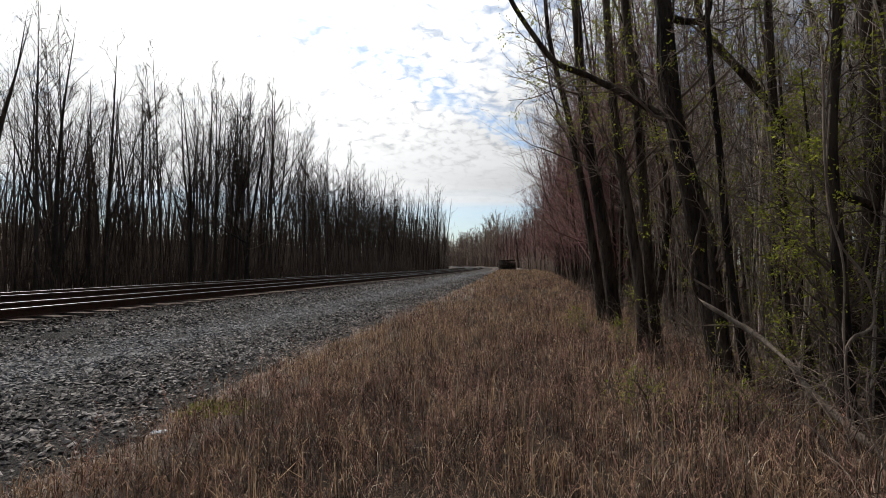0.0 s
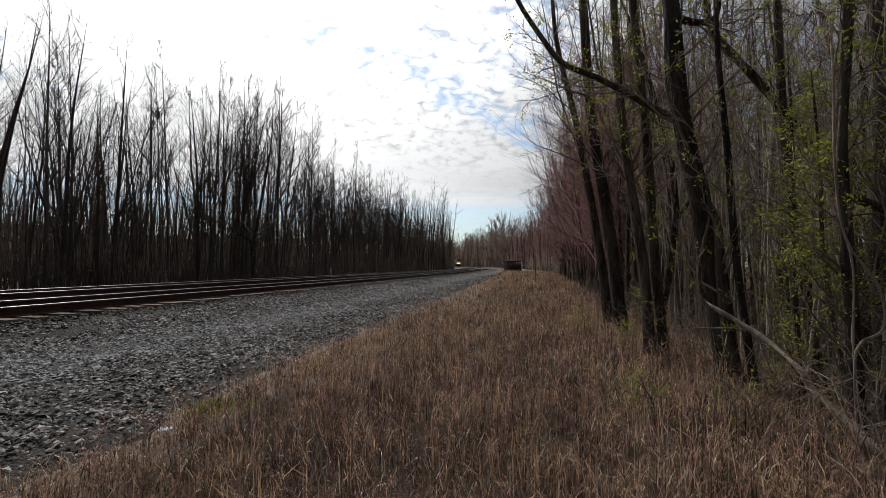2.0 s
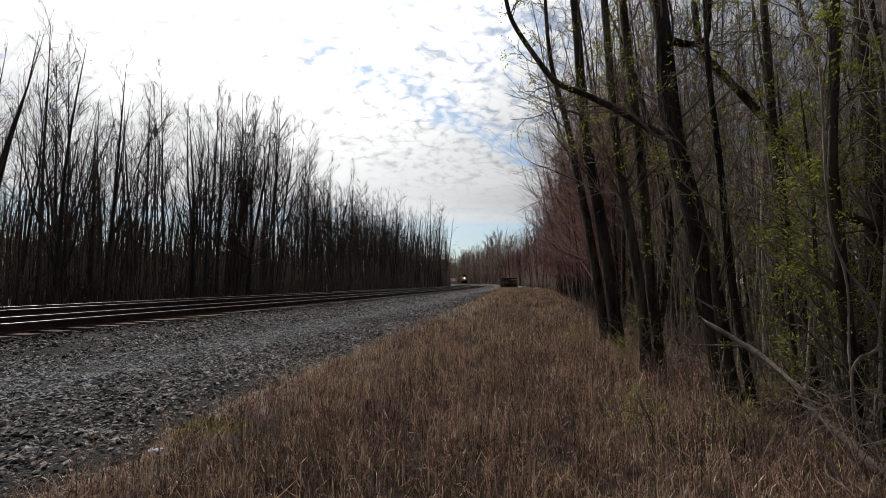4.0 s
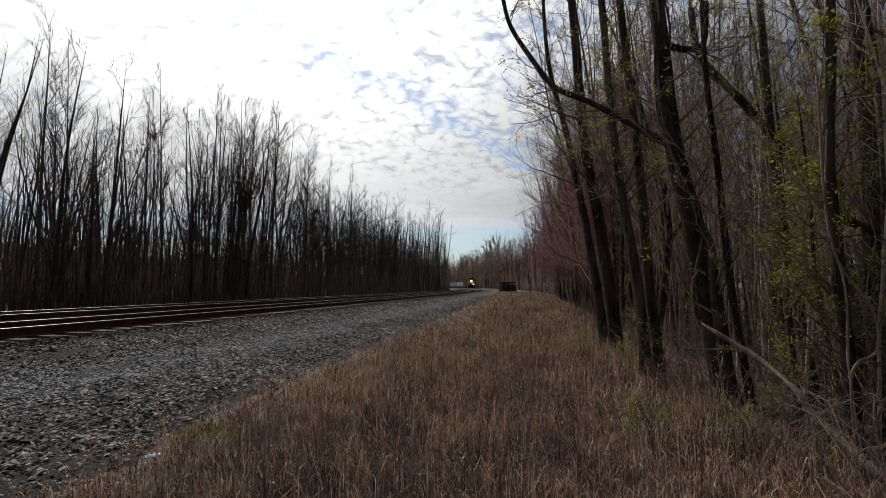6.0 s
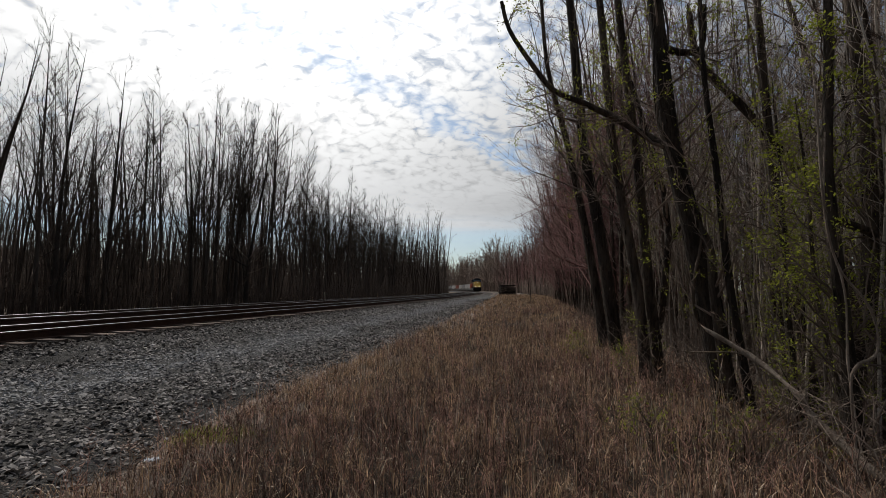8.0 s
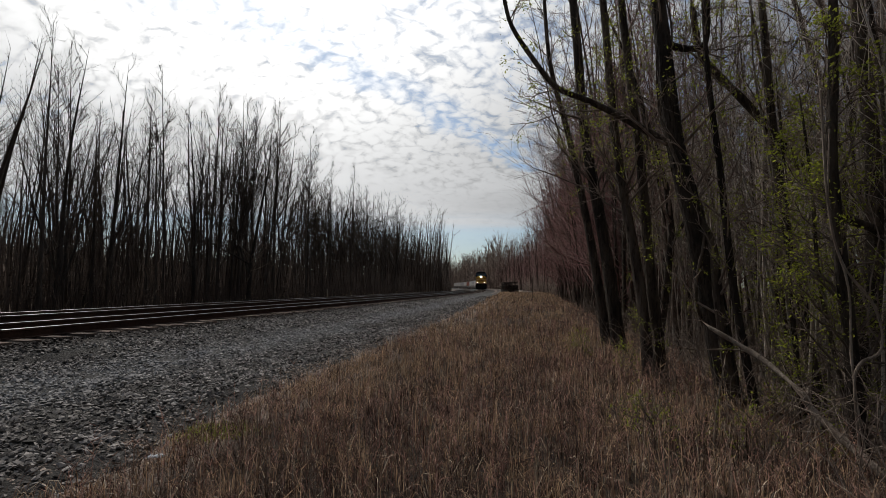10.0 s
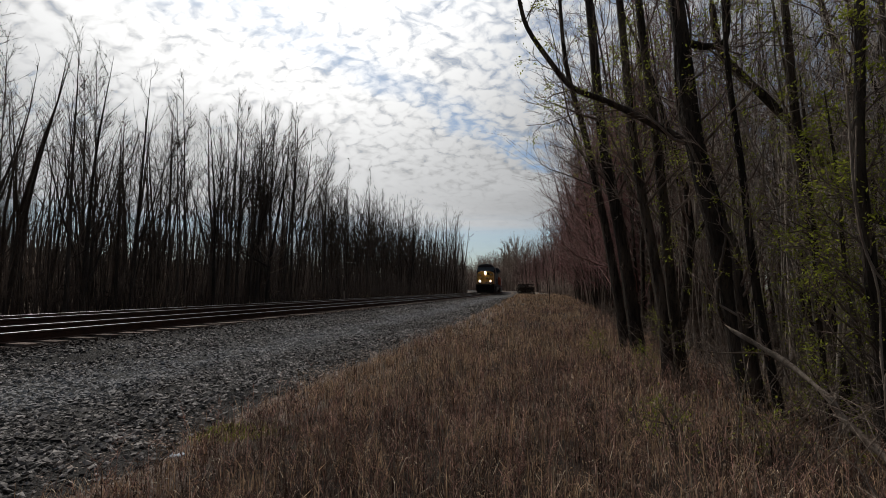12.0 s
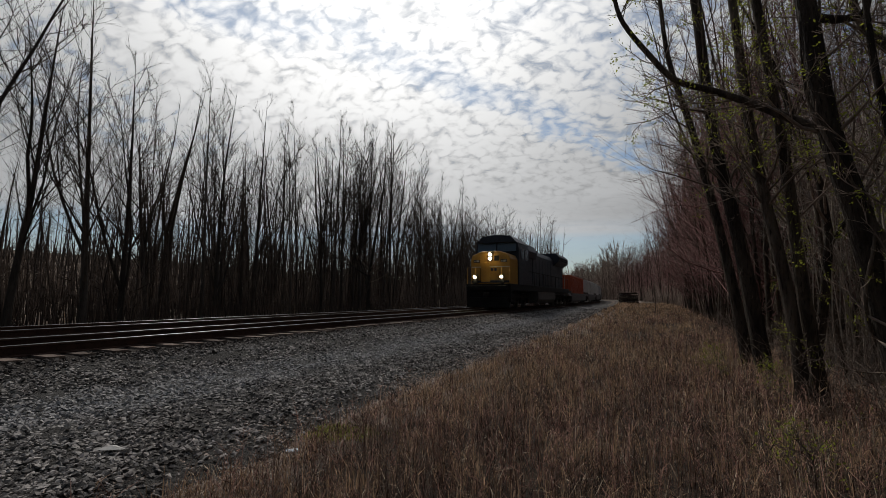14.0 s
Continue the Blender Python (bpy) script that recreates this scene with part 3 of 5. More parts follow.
# ---- trees ----
def curve_path(start, way, length, n, lift, wobble, rnd):
    """Points of a limb that leaves along way and bends by lift towards the sky."""
    p, d, pts = np.array(start, float), np.array(way, float), [np.array(start, float)]
    for _ in range(n):
        d = d + np.array((rnd.gauss(0, wobble), rnd.gauss(0, wobble), rnd.gauss(0, wobble) + lift))
        d /= np.linalg.norm(d)
        p = p + d * length / n
        pts.append(p.copy())
    return np.array(pts)


def at(path, k):
    k = k * (len(path) - 1)
    i = min(int(k), len(path) - 2)
    return path[i] + (path[i + 1] - path[i]) * (k - i), path[i + 1] - path[i]


def side_way(along, angle, spin):
    """A direction that leaves another at an angle, turned about it by spin."""
    x, y, z = float(along[0]), float(along[1]), float(along[2])
    n = math.sqrt(x * x + y * y + z * z) + 1e-9
    x, y, z = x / n, y / n, z / n
    ux, uy, uz = y * 0.56 - z * 0.77, z * 0.31 - x * 0.56, x * 0.77 - y * 0.31
    n = math.sqrt(ux * ux + uy * uy + uz * uz) + 1e-9
    ux, uy, uz = ux / n, uy / n, uz / n
    wx, wy, wz = y * uz - z * uy, z * ux - x * uz, x * uy - y * ux
    c, p, q = math.cos(angle), math.sin(angle) * math.cos(spin), math.sin(angle) * math.sin(spin)
    return np.array((c * x + p * ux + q * wx, c * y + p * uy + q * wy, c * z + p * uz + q * wz))


def grow(parents, rng, per, k0, k1, length, angles, lift, points, wobble=0.12, crowd=1.0):
    """Shoots along many parent curves at once: their paths, places on the parent, lengths and parents."""
    n, m = parents.shape[:2]
    idx = np.repeat(np.arange(n), per)
    k = k0 + (k1 - k0) * ((np.tile(np.arange(per), n) + rng.random(n * per)) / per) ** crowd
    f = k * (m - 1)
    i = np.minimum(f.astype(int), m - 2)
    step = parents[idx, i + 1] - parents[idx, i]
    p = parents[idx, i] + step * (f - i)[:, None]
    tan = step / (np.linalg.norm(step, axis=1, keepdims=True) + 1e-9)
    u = np.cross(tan, rng.normal(size=tan.shape))
    u /= np.linalg.norm(u, axis=1, keepdims=True) + 1e-9
    a = rng.uniform(angles[0], angles[1], len(k))[:, None]
    d = np.cos(a) * tan + np.sin(a) * u
    L = length(idx, k)
    out = [p]
    for _ in range(points - 1):
        d = d + rng.normal(size=d.shape) * wobble + np.array((0, 0, lift))
        d = d / (np.linalg.norm(d, axis=1, keepdims=True) + 1e-9)
        p = p + d * (L / (points - 1))[:, None]
        out.append(p)
    return np.stack(out, 1), k, L, idx


def branches(crown, path, radius, rnd, first=0.4, count=22, reach=4.0, angle=0.7, lift=0.12, sub=5, twigs=5, fine=0.006, tips=None, bend=0.08):
    """Upswept limbs, boughs and long fine twigs along a trunk's path, shorter towards its top."""
    rng = np.random.default_rng(rnd.randrange(1 << 30))
    limbs, k, L, _ = grow(path[None], rng, count, first, 0.99, lambda i, k: reach * (0.16 + 0.84 * ((1 - k) / (1 - first)) ** 0.8) * rng.uniform(0.5, 1.2, len(k)), (angle * 0.7, angle * 1.25), lift, 5, bend, 1.45)
    r1 = np.maximum(radius * (1.02 - k) * rng.uniform(0.22, 0.42, len(k)), fine * 1.8)
    crown.tubes(limbs, r1[:, None] * (1 - np.linspace(0, 1, 5)) + fine * 0.9, 4)
    boughs, kb, Lb, ib = grow(limbs, rng, sub, 0.15, 1.0, lambda i, k: L[i] * (0.16 + 0.5 * (1 - k)) * rng.uniform(0.6, 1.25, len(k)) + 0.1 * reach * rng.random(len(k)), (0.4, 0.9), lift * 1.3, 3, bend * 1.3)
    keep = rng.random(len(kb)) < 0.2 + 1.1 * L[ib] / reach  # short limbs near the top bear fewer boughs
    boughs, kb, Lb, ib = boughs[keep], kb[keep], Lb[keep], ib[keep]
    rb = np.maximum(r1[ib] * 0.42 * (1.1 - kb), fine * 1.1)
    crown.tubes(boughs, rb[:, None] * (1 - np.linspace(0, 1, 3)) + fine * 0.7, 3)
    shoots, _, _, _ = grow(boughs, rng, twigs, 0.08, 1.0, lambda i, k: Lb[i] * (0.3 + 0.45 * (1 - k)) * rng.uniform(0.5, 1.2, len(k)) + 0.05 * reach * rng.random(len(k)), (0.35, 0.85), lift * 2, 2, 0.05)
    crown.spike_many(shoots[:, 0], shoots[:, 1], fine)
    ends, _, _, _ = grow(limbs, rng, sub, 0.25, 1.0, lambda i, k: reach * rng.uniform(0.06, 0.2, len(k)), (0.4, 0.9), lift * 2, 2, 0.05)
    crown.spike_many(ends[:, 0], ends[:, 1], fine)
    if tips is not None:
        tips.extend(list(shoots[:, 1])), tips.extend(list(ends[:, 1]))


def tree_meshes(seed, height, radius, bark, twig, lean=0.02, wobble=0.02, fork=0, sides=7, **crown_settings):
    rnd = random.Random(seed)
    trunk, crown = Shape(), Shape()
    path = curve_path((0, 0, -0.6), (rnd.gauss(0, lean), rnd.gauss(0, lean), 1), height, 10, 0.02, wobble, rnd)
    k = np.linspace(0, 1, 11)
    radii = radius * (1 - k) ** 1.05 + 0.008 + radius * 0.5 * np.exp(-k * 26)
    trunk.tube(path, radii, sides)
    branches(crown, path, radius, rnd, **crown_settings)
    for _ in range(fork):
        a, al = at(path, rnd.uniform(0.12, 0.4))
        r = radius * rnd.uniform(0.4, 0.6)
        stem = curve_path(a, side_way(al, rnd.uniform(0.25, 0.5), rnd.random() * 6.28), height * rnd.uniform(0.45, 0.65), 7, 0.09, 0.06, rnd)
        trunk.tube(stem, np.linspace(r, 0.012, 8), 6)
        more = dict(crown_settings)
        more["count"], more["first"] = max(4, crown_settings.get("count", 20) // 2), 0.2
        branches(crown, stem, r, rnd, **more)
    return trunk.mesh("trunk", bark), crown.mesh("crown", twig)


def make_tree(meshes, label, group, category="tree"):
    root = tagged(new("tree"), label, category, group)
    part("trunk", meshes[0], root)
    part("crown", meshes[1], root)
    return root


def plant(kinds, spots, rnd, z_of):
    """Copies of the first tree of each kind, turned and scaled at the spots."""
    used = set()
    for x, y, o, size in spots:
        i = rnd.randrange(len(kinds))
        m = Matrix.Translation((x, y, z_of(x, y, o))) @ Matrix.Rotation(rnd.random() * 6.28, 4, "Z")
        if i in used:
            ob = copy_thing(kinds[i], m)
        else:
            ob = kinds[i]
            ob.matrix_basis = m
            used.add(i)
        ob.scale = (size * rnd.uniform(0.85, 1.2), size * rnd.uniform(0.85, 1.2), size)
    return used


TALL = dict(first=0.38, count=20, reach=5.0, angle=0.55, lift=0.13, sub=7, twigs=5, fine=0.0068)
THIN = dict(first=0.35, count=15, reach=2.6, angle=0.55, lift=0.22, sub=3, twigs=4, fine=0.011)
rnd = random.Random(5)
left_kinds = [make_tree(tree_meshes(10 + i, 18.5, 0.075 + 0.022 * (i % 4), BARK_L, TWIG_L, lean=0.008, wobble=0.014, fork=(1 if i % 3 == 0 else 0), **TALL), "tall slender bare tree with grey bark", "trees beyond the tracks") for i in range(10)]
spots = []
for i in range(95):
    s = -32 + 150 * (i + rnd.random()) / 95
    o = -17.0 - rnd.random() ** 1.6 * 9
    x, y, _ = line(s, o)
    if x < -1.12 * y and rnd.random() < 0.6:
        continue
    tall = 0.86 + 0.30 * min(max(s / 50, 0), 1)
    spots.append((x, y, o, tall * (rnd.uniform(0.62, 0.95) if rnd.random() < 0.55 else rnd.uniform(0.93, 1.07))))
plant(left_kinds, spots, rnd, ground_z)

WOOD = dict(first=0.3, count=20, reach=3.4, angle=0.85, lift=0.06, sub=4, twigs=5, fine=0.006, bend=0.22)
right_kinds = [make_tree(tree_meshes(40 + i, 14.5, 0.055 + 0.02 * (i % 4), BARK_R, TWIG_R, lean=0.06, wobble=0.06, fork=(i % 2), **WOOD), "bare woodland tree with brown bark", "trees at the wood's edge") for i in range(10)]
spots = []
for i in range(110):
    s = 2 + 48 * (i + rnd.random()) / 110
    o = 13.0 + rnd.random() ** 1.2 * 13
    x, y, _ = line(s, o)
    if x < 5.2 and y < 12.5 or math.hypot(x, y) < 5:
        continue
    spots.append((x, y, o, rnd.uniform(0.7, 1.1)))
plant(right_kinds, spots, rnd, ground_z)
RED = dict(WOOD, first=0.10, count=28, sub=5, twigs=6, fine=0.008)
red_kinds = [make_tree(tree_meshes(60 + i, 14.0, 0.08 + 0.02 * (i % 3), BARK_R, TWIG_RED, lean=0.05, fork=1, **RED), "bare maple reddened by swelling buds", "reddish trees along the line") for i in range(4)]
spots = []
for i in range(32):
    s = 17 + 80 * (i + rnd.random()) / 32
    o = 13.0 + rnd.random() ** 1.5 * 7
    x, y, _ = line(s, o)
    spots.append((x, y, o, rnd.uniform(0.9, 1.35)))
plant(red_kinds, spots, rnd, ground_z)


def deep_wood(name, label, seed, count, spot, height, girth, mat, twig=0.02, limbs=12, first=0.3, bark=None, wide=0.22, per=4, curved=False):
    """Trees deep in a wood, past counting, gathered into one mesh."""
    r, rng = random.Random(seed), np.random.default_rng(seed)
    kinds = []
    for _ in range(14):
        path = curve_path((0, 0, -0.02), (r.gauss(0, 0.03), r.gauss(0, 0.03), 1), 1.0, 5, 0.02, 0.05, r)
        crown, stem = Shape(), Shape()
        g, t = girth / height, twig / height
        stem.tube(path, [g * 1.25, g, g * 0.8, g * 0.6, g * 0.35, t * 0.5], 4)
        arms, k, L, _ = grow(path[None], rng, limbs, first, 0.98, lambda i, k: wide * (0.25 + 0.75 * (1 - k) / (1 - first)) * rng.uniform(0.5, 1.25, len(k)), (0.4, 0.85), 0.12, 3)
        thick = np.maximum(g * (1 - k) * 0.4, t)
        if curved:
            crown.tubes(arms, thick[:, None] * np.array((1.0, 0.7, 0.25)), 3)
        else:
            crown.spike_many(arms[:, 0], arms[:, -1], thick * 1.2)
        ends, _, _, _ = grow(arms, rng, per, 0.2, 1.0, lambda i, k: L[i] * (0.2 + 0.45 * (1 - k)) * rng.uniform(0.6, 1.3, len(k)) + 0.012, (0.4, 0.9), 0.15, 2)
        crown.spike_many(ends[:, 0], ends[:, 1], t * 0.8)
        top, _, _, _ = grow(path[None], rng, 6, 0.8, 1.0, lambda i, k: rng.uniform(0.03, 0.1, len(k)), (0.3, 0.7), 0.2, 2)
        crown.spike_many(top[:, 0], top[:, 1], t * 0.8)
        kinds.append([(np.concatenate(q.v), np.concatenate(q.f)) for q in (crown, stem)])
    w, stems = Shape(), Shape()
    for n in range(count):
        x, y, z = spot(r)
        h = height * r.uniform(0.6, 1.12) * (0.9 + 0.25 * min(max(y / 60, 0), 1))
        a, c = r.random() * 6.28, h * r.uniform(0.8, 1.3)
        m = np.array(((c * math.cos(a), -c * math.sin(a), 0), (c * math.sin(a), c * math.cos(a), 0), (0, 0, h)))
        for (v, f), to in zip(kinds[n % 14], (w, stems if bark else w)):
            to.put(v @ m.T + (x, y, z), f)
    tagged(new(name, w.mesh(name, mat)), label, "woods", kind="stuff")
    if bark:
        tagged(new("tree_stems", stems.mesh("tree_stems", bark)), "dark trunks of " + label, "woods", kind="stuff")


def along_line(s0, s1, o0, o1, clear=0.0, sparse=0.0):
    def spot(r):
        while True:
            o = o0 + (o1 - o0) * r.random() ** 1.3
            x, y, _ = line(r.uniform(s0, s1), o)
            if x < -1.08 * y and r.random() < sparse:  # open wood abreast of the camera
                continue
            if math.hypot(x, y) > clear:
                return x, y, ground_z(x, y, o)
    return spot


deep_wood("woods", "bare grey trees deep in the wood beyond the tracks", 7, 1250, along_line(-50, 180, -19.5, -80, 0, 0.65), 16, 0.095, TWIG_L, 0.012, 12, 0.28)
deep_wood("woods", "thin bare undergrowth trees beyond the tracks", 22, 700, along_line(-45, 175, -17.5, -42, 0, 0.55), 11, 0.045, TWIG_L, 0.009, 13, 0.12)
deep_wood("woods", "bare grey trees on the rising ground behind", 21, 560, along_line(-70, 190, -60, -135), 13, 0.12, TWIG_L, 0.022, 8, 0.15, None, 0.25, 3)
deep_wood("woods", "bare grey trees along the bend", 8, 600, along_line(105, 400, -11.5, -50), 20.5, 0.13, TWIG_L, 0.025, 14, 0.1, None, 0.3)
deep_wood("woods", "bare brown trees deep in the wood", 9, 480, along_line(-4, 80, 16.5, 60, 11), 15, 0.055, TWIG_R, 0.009, 14, 0.2)
deep_wood("woods", "slender grey-brown saplings filling the wood", 27, 340, along_line(2, 18, 13.4, 22, 5.8), 9.5, 0.020, TWIG_SUNLIT, 0.0055, 16, 0.25, None, 0.2, 5, True)
deep_wood("woods", "bare brown trees along the line", 12, 340, along_line(60, 260, 14, 60), 15.5, 0.10, TWIG_R, 0.018, 13, 0.12)
deep_wood("woods", "bare reddish maples along the line", 20, 330, along_line(28, 230, 12.8, 26), 17.0, 0.08, TWIG_RED, 0.012, 18, 0.08, BARK_R, 0.36, 6)
deep_wood("woods", "dense reddish maples beside the verge", 24, 175, along_line(17, 60, 12.7, 18), 17.5, 0.06, TWIG_RED, 0.0085, 22, 0.08, BARK_R, 0.36, 8)
deep_wood("far_woods", "distant bare brown woods where the line bends", 13, 950, along_line(205, 560, 12.5, 70), 23, 0.2, TWIG_R, 0.075, 14, 0.05, None, 0.42, 4)


BRUSH = material("brush_brown", ((0.036, 0.024, 0.018), (0.055, 0.038, 0.029), (0.022, 0.015, 0.012)), 1.5, 0.95, 0, island=0.4)


def brush(name, label, seed, count, spot, tall, mat, w, twigs=5, spread=0.16):
    r, sh = random.Random(seed), Shape()
    for _ in range(count):
        x, y, z = spot(r)
        h = tall * r.uniform(0.3, 1.0)
        a = np.array((x, y, z - 0.05))
        b = a + np.array((r.gauss(0, spread), r.gauss(0, spread), 1)) * h
        sh.spike(a, b, w * r.uniform(0.7, 1.6))
        for _ in range(twigs):
            c = a + (b - a) * r.uniform(0.15, 0.95)
            sh.spike(c, c + np.array((r.gauss(0, 0.45), r.gauss(0, 0.45), r.uniform(0.1, 0.8))) * h * r.uniform(0.1, 0.3), w * 0.6)
    tagged(new(name, sh.mesh(name, mat)), label, "brush", kind="stuff")


brush("brush", "dense dark bare brush under the trees", 14, 10500, along_line(-25, 190, -16, -60), 6.5, BRUSH, 0.045, 2, 0.10)
brush("brush", "dense low thicket on the rising ground behind", 33, 3600, along_line(-40, 170, -60, -150), 5.0, BRUSH, 0.12, 2, 0.2)
brush("brush", "low brown brush at the foot of the trees", 23, 3200, along_line(-30, 150, -14.5, -21), 3.0, BRUSH, 0.022, 4, 0.2)
brush("brush", "bare brown brush at the wood's edge", 15, 2000, along_line(3, 55, 12.8, 30, 5), 2.0, TWIG_R, 0.006, 7, 0.22)
brush("brush", "bare brown brush along the line", 16, 3500, along_line(35, 230, 12.8, 30), 6.0, TWIG_R, 0.025, 6)
brush("far_brush", "distant brown brush where the line bends", 18, 2600, along_line(180, 520, 13, 70), 10, TWIG_R, 0.07, 5)
brush("far_brush", "distant grey brush along the bend", 19, 2600, along_line(150, 420, -11, -50), 9, TWIG_L, 0.06, 5)
brush("reeds", "pale dead reeds at the foot of the trees", 17, 350, along_line(-40, 130, -13.0, -19), 1.6, STRAW, 0.008, 2, 0.08)


# ---- single trees at the wood's edge ----
def spline(points, n):
    """A smooth curve through a few points."""
    p = [Vector(q) for q in points]
    p = [p[0] * 2 - p[1]] + p + [p[-1] * 2 - p[-2]]
    out = []
    for i in range(1, len(p) - 2):
        for k in range(n):
            t = k / n
            a, b, c, d = p[i - 1:i + 3]
            out.append(0.5 * ((2 * b) + (c - a) * t + (2 * a - 5 * b + 4 * c - d) * t * t + (3 * b - a - 3 * c + d) * t ** 3))
    out.append(p[-2])
    return np.array([tuple(q) for q in out])


def leaves(tips, seed, share, count=10, size=0.022):
    r, v, n = random.Random(seed), [], 0
    for t in tips:
        if r.random() > share:
            continue
        for _ in range(r.randrange(2, count + 2)):
            c = np.array(t) + np.array([r.gauss(0, 0.045) for _ in range(3)])
            a = np.array([r.gauss(0, 1) for _ in range(3)])
            a /= np.linalg.norm(a)
            b = np.cross(a, (0.2, 0.4, 0.9))
            s = size * r.uniform(0.5, 1.2)
            v.append([c - a * s, c + b * s * 0.55, c + a * s, c - b * s * 0.55])
    if not v:
        return None
    f = (np.arange(len(v))[:, None, None] * 4 + np.array([(0, 1, 2), (0, 2, 3)])[None]).reshape(-1, 3)
    return solid("leaves", np.array(v).reshape(-1, 3), f, LEAF)


def edge_tree(seed, points, r0, r1, label, limbs=(), bark=None, share=0.0, **crown_settings):
    """A tree whose trunk follows a few points; limbs are further curves with their own girth."""
    rr = random.Random(seed)
    root = tagged(new("tree"), label, "tree", "trees at the wood's edge")
    base = Vector(points[0])
    root.location = base
    local = [Vector(p) - base for p in points]
    local[0].z -= 0.4
    local = [local[0]] + [p + Vector((rr.gauss(0, 0.03), rr.gauss(0, 0.05), 0)) for p in local[1:]]
    path = spline(local, 4)
    k = np.linspace(0, 1, len(path))
    rad = r0 + (r1 - r0) * k + r0 * 0.55 * np.exp(-k * 22)
    rad = rad * np.array([1 + 0.12 * noise.noise((seed, i * 0.8, 0)) for i in range(len(path))])
    rad[-1] = 0.003
    sh, crown, tips = Shape(), Shape(), []
    sh.tube(path, rad, 9)
    part("trunk", sh.mesh("trunk", bark or BARK_R), root)
    settings = dict(WOOD, first=0.35, count=16, reach=2.2, fine=0.0035, tips=tips)
    settings.update(crown_settings)
    branches(crown, path, (r0 + r1) / 2, rr, **settings)
    branches(crown, path, 0.02, rr, **dict(settings, first=0.06, count=16, reach=0.6, angle=1.1, sub=3, twigs=3))
    for pts, a, b in limbs:
        lp = spline([Vector(p) - base for p in pts], 4)
        ls = Shape()
        ls.tube(lp, np.linspace(a, b, len(lp)), 7)
        part("limb", ls.mesh("limb", bark or BARK_R), root)
        branches(crown, lp, a, rr, **dict(settings, count=max(4, settings["count"] // 2), first=0.25, reach=1.3))
    part("crown", crown.mesh("crown", TWIG_R), root)
    if share:
        me = leaves(tips, seed, share)
        if me:
            part("leaves", me, root, "small fresh yellow-green leaves")
    return root


edge_tree(1, [(4.1, 6.6, -0.21), (3.81, 6.6, 1.35), (3.58, 6.6, 2.57), (3.4, 6.6, 3.8), (3.27, 6.6, 4.94), (3.16, 6.6, 6.66), (3.08, 6.6, 9.52)], 0.165, 0.09,
          "thick dark leaning tree with a crooked limb", limbs=[
              ([(3.42, 6.6, 3.65), (3.0, 6.7, 3.95), (2.58, 6.8, 4.25), (2.16, 6.8, 4.46), (1.69, 6.8, 4.67), (1.36, 6.8, 5.09), (1.02, 6.8, 5.64), (0.9, 6.8, 6.1)], 0.06, 0.03),
              ([(3.28, 6.6, 5.25), (3.72, 6.8, 5.28), (4.01, 6.8, 5.38), (4.08, 6.8, 6.06)], 0.06, 0.035),
              ([(3.95, 6.45, 0.1), (3.80, 6.42, 1.51), (3.76, 6.42, 2.2), (3.56, 6.5, 2.72)], 0.075, 0.05)], share=0.4, count=18, reach=1.8)
edge_tree(2, [(4.58, 12, -0.2), (4.13, 12, 2.63), (3.75, 12, 5.6), (3.51, 12, 8.57), (3.33, 12, 11.55)], 0.17, 0.09, "tall bare tree with grey-brown bark", count=30, reach=2.4, angle=0.65, fine=0.005)
edge_tree(3, [(4.42, 12.4, -0.18), (4.01, 12.4, 2.66), (3.47, 12.4, 5.73), (2.93, 12.4, 7.88), (2.7, 12.4, 10.5)], 0.13, 0.04, "slim bare tree leaning over the verge", count=30, reach=2.0, angle=0.65, fine=0.005)
edge_tree(4, [(3.62, 8.2, -0.14), (3.5, 8.2, 1.49), (3.25, 8.2, 3.32), (3.05, 8.2, 4.84), (2.89, 8.2, 6.87), (2.7, 8.2, 9.41)], 0.10, 0.055, "slim tree with a few fresh leaves", share=0.5, count=26, reach=2.0)
edge_tree(5, [(3.98, 8.4, -0.28), (3.77, 8.4, 1.8), (3.58, 8.4, 3.88), (3.37, 8.4, 6.48), (3.24, 8.4, 9.08)], 0.105, 0.06, "slim tree with a few fresh leaves", bark=BARK_R, share=0.45, count=26, reach=2.0)
edge_tree(6, [(6.7, 7.5, -0.6), (6.6, 7.5, 1.5), (6.38, 7.5, 2.89), (5.72, 7.5, 3.82), (5.17, 7.5, 4.66), (4.7, 7.5, 5.22), (4.38, 7.5, 5.68), (4.19, 7.5, 6.52)], 0.09, 0.05, "bent bare tree arching over", bark=BARK_R, share=0.15, count=12, reach=1.8, first=0.5)
edge_tree(7, [(4.2, 4.75, -0.3), (4.14, 4.7, 0.63), (4.02, 4.65, 1.71), (3.96, 4.6, 2.85), (4.02, 4.6, 3.93), (4.08, 4.6, 5.13)], 0.075, 0.04, "thin crooked tree wound with vines", share=0.7, count=24, first=0.2, reach=1.0)
edge_tree(8, [(4.06, 6.0, -0.2), (3.84, 6.0, 1.52), (3.72, 6.1, 3.23), (3.66, 6.2, 4.64), (3.7, 6.3, 6.2)], 0.055, 0.03, "thin bare young tree", share=0.1, count=16, reach=1.2)
edge_tree(9, [(5.69, 7.0, -0.45), (5.43, 7, 1.33), (5.17, 7, 3.5), (5.04, 7, 5.67), (5.0, 7, 7.4)], 0.085, 0.045, "slim tree with brown bark in first leaf", share=0.5, count=18, reach=1.5, first=0.15)
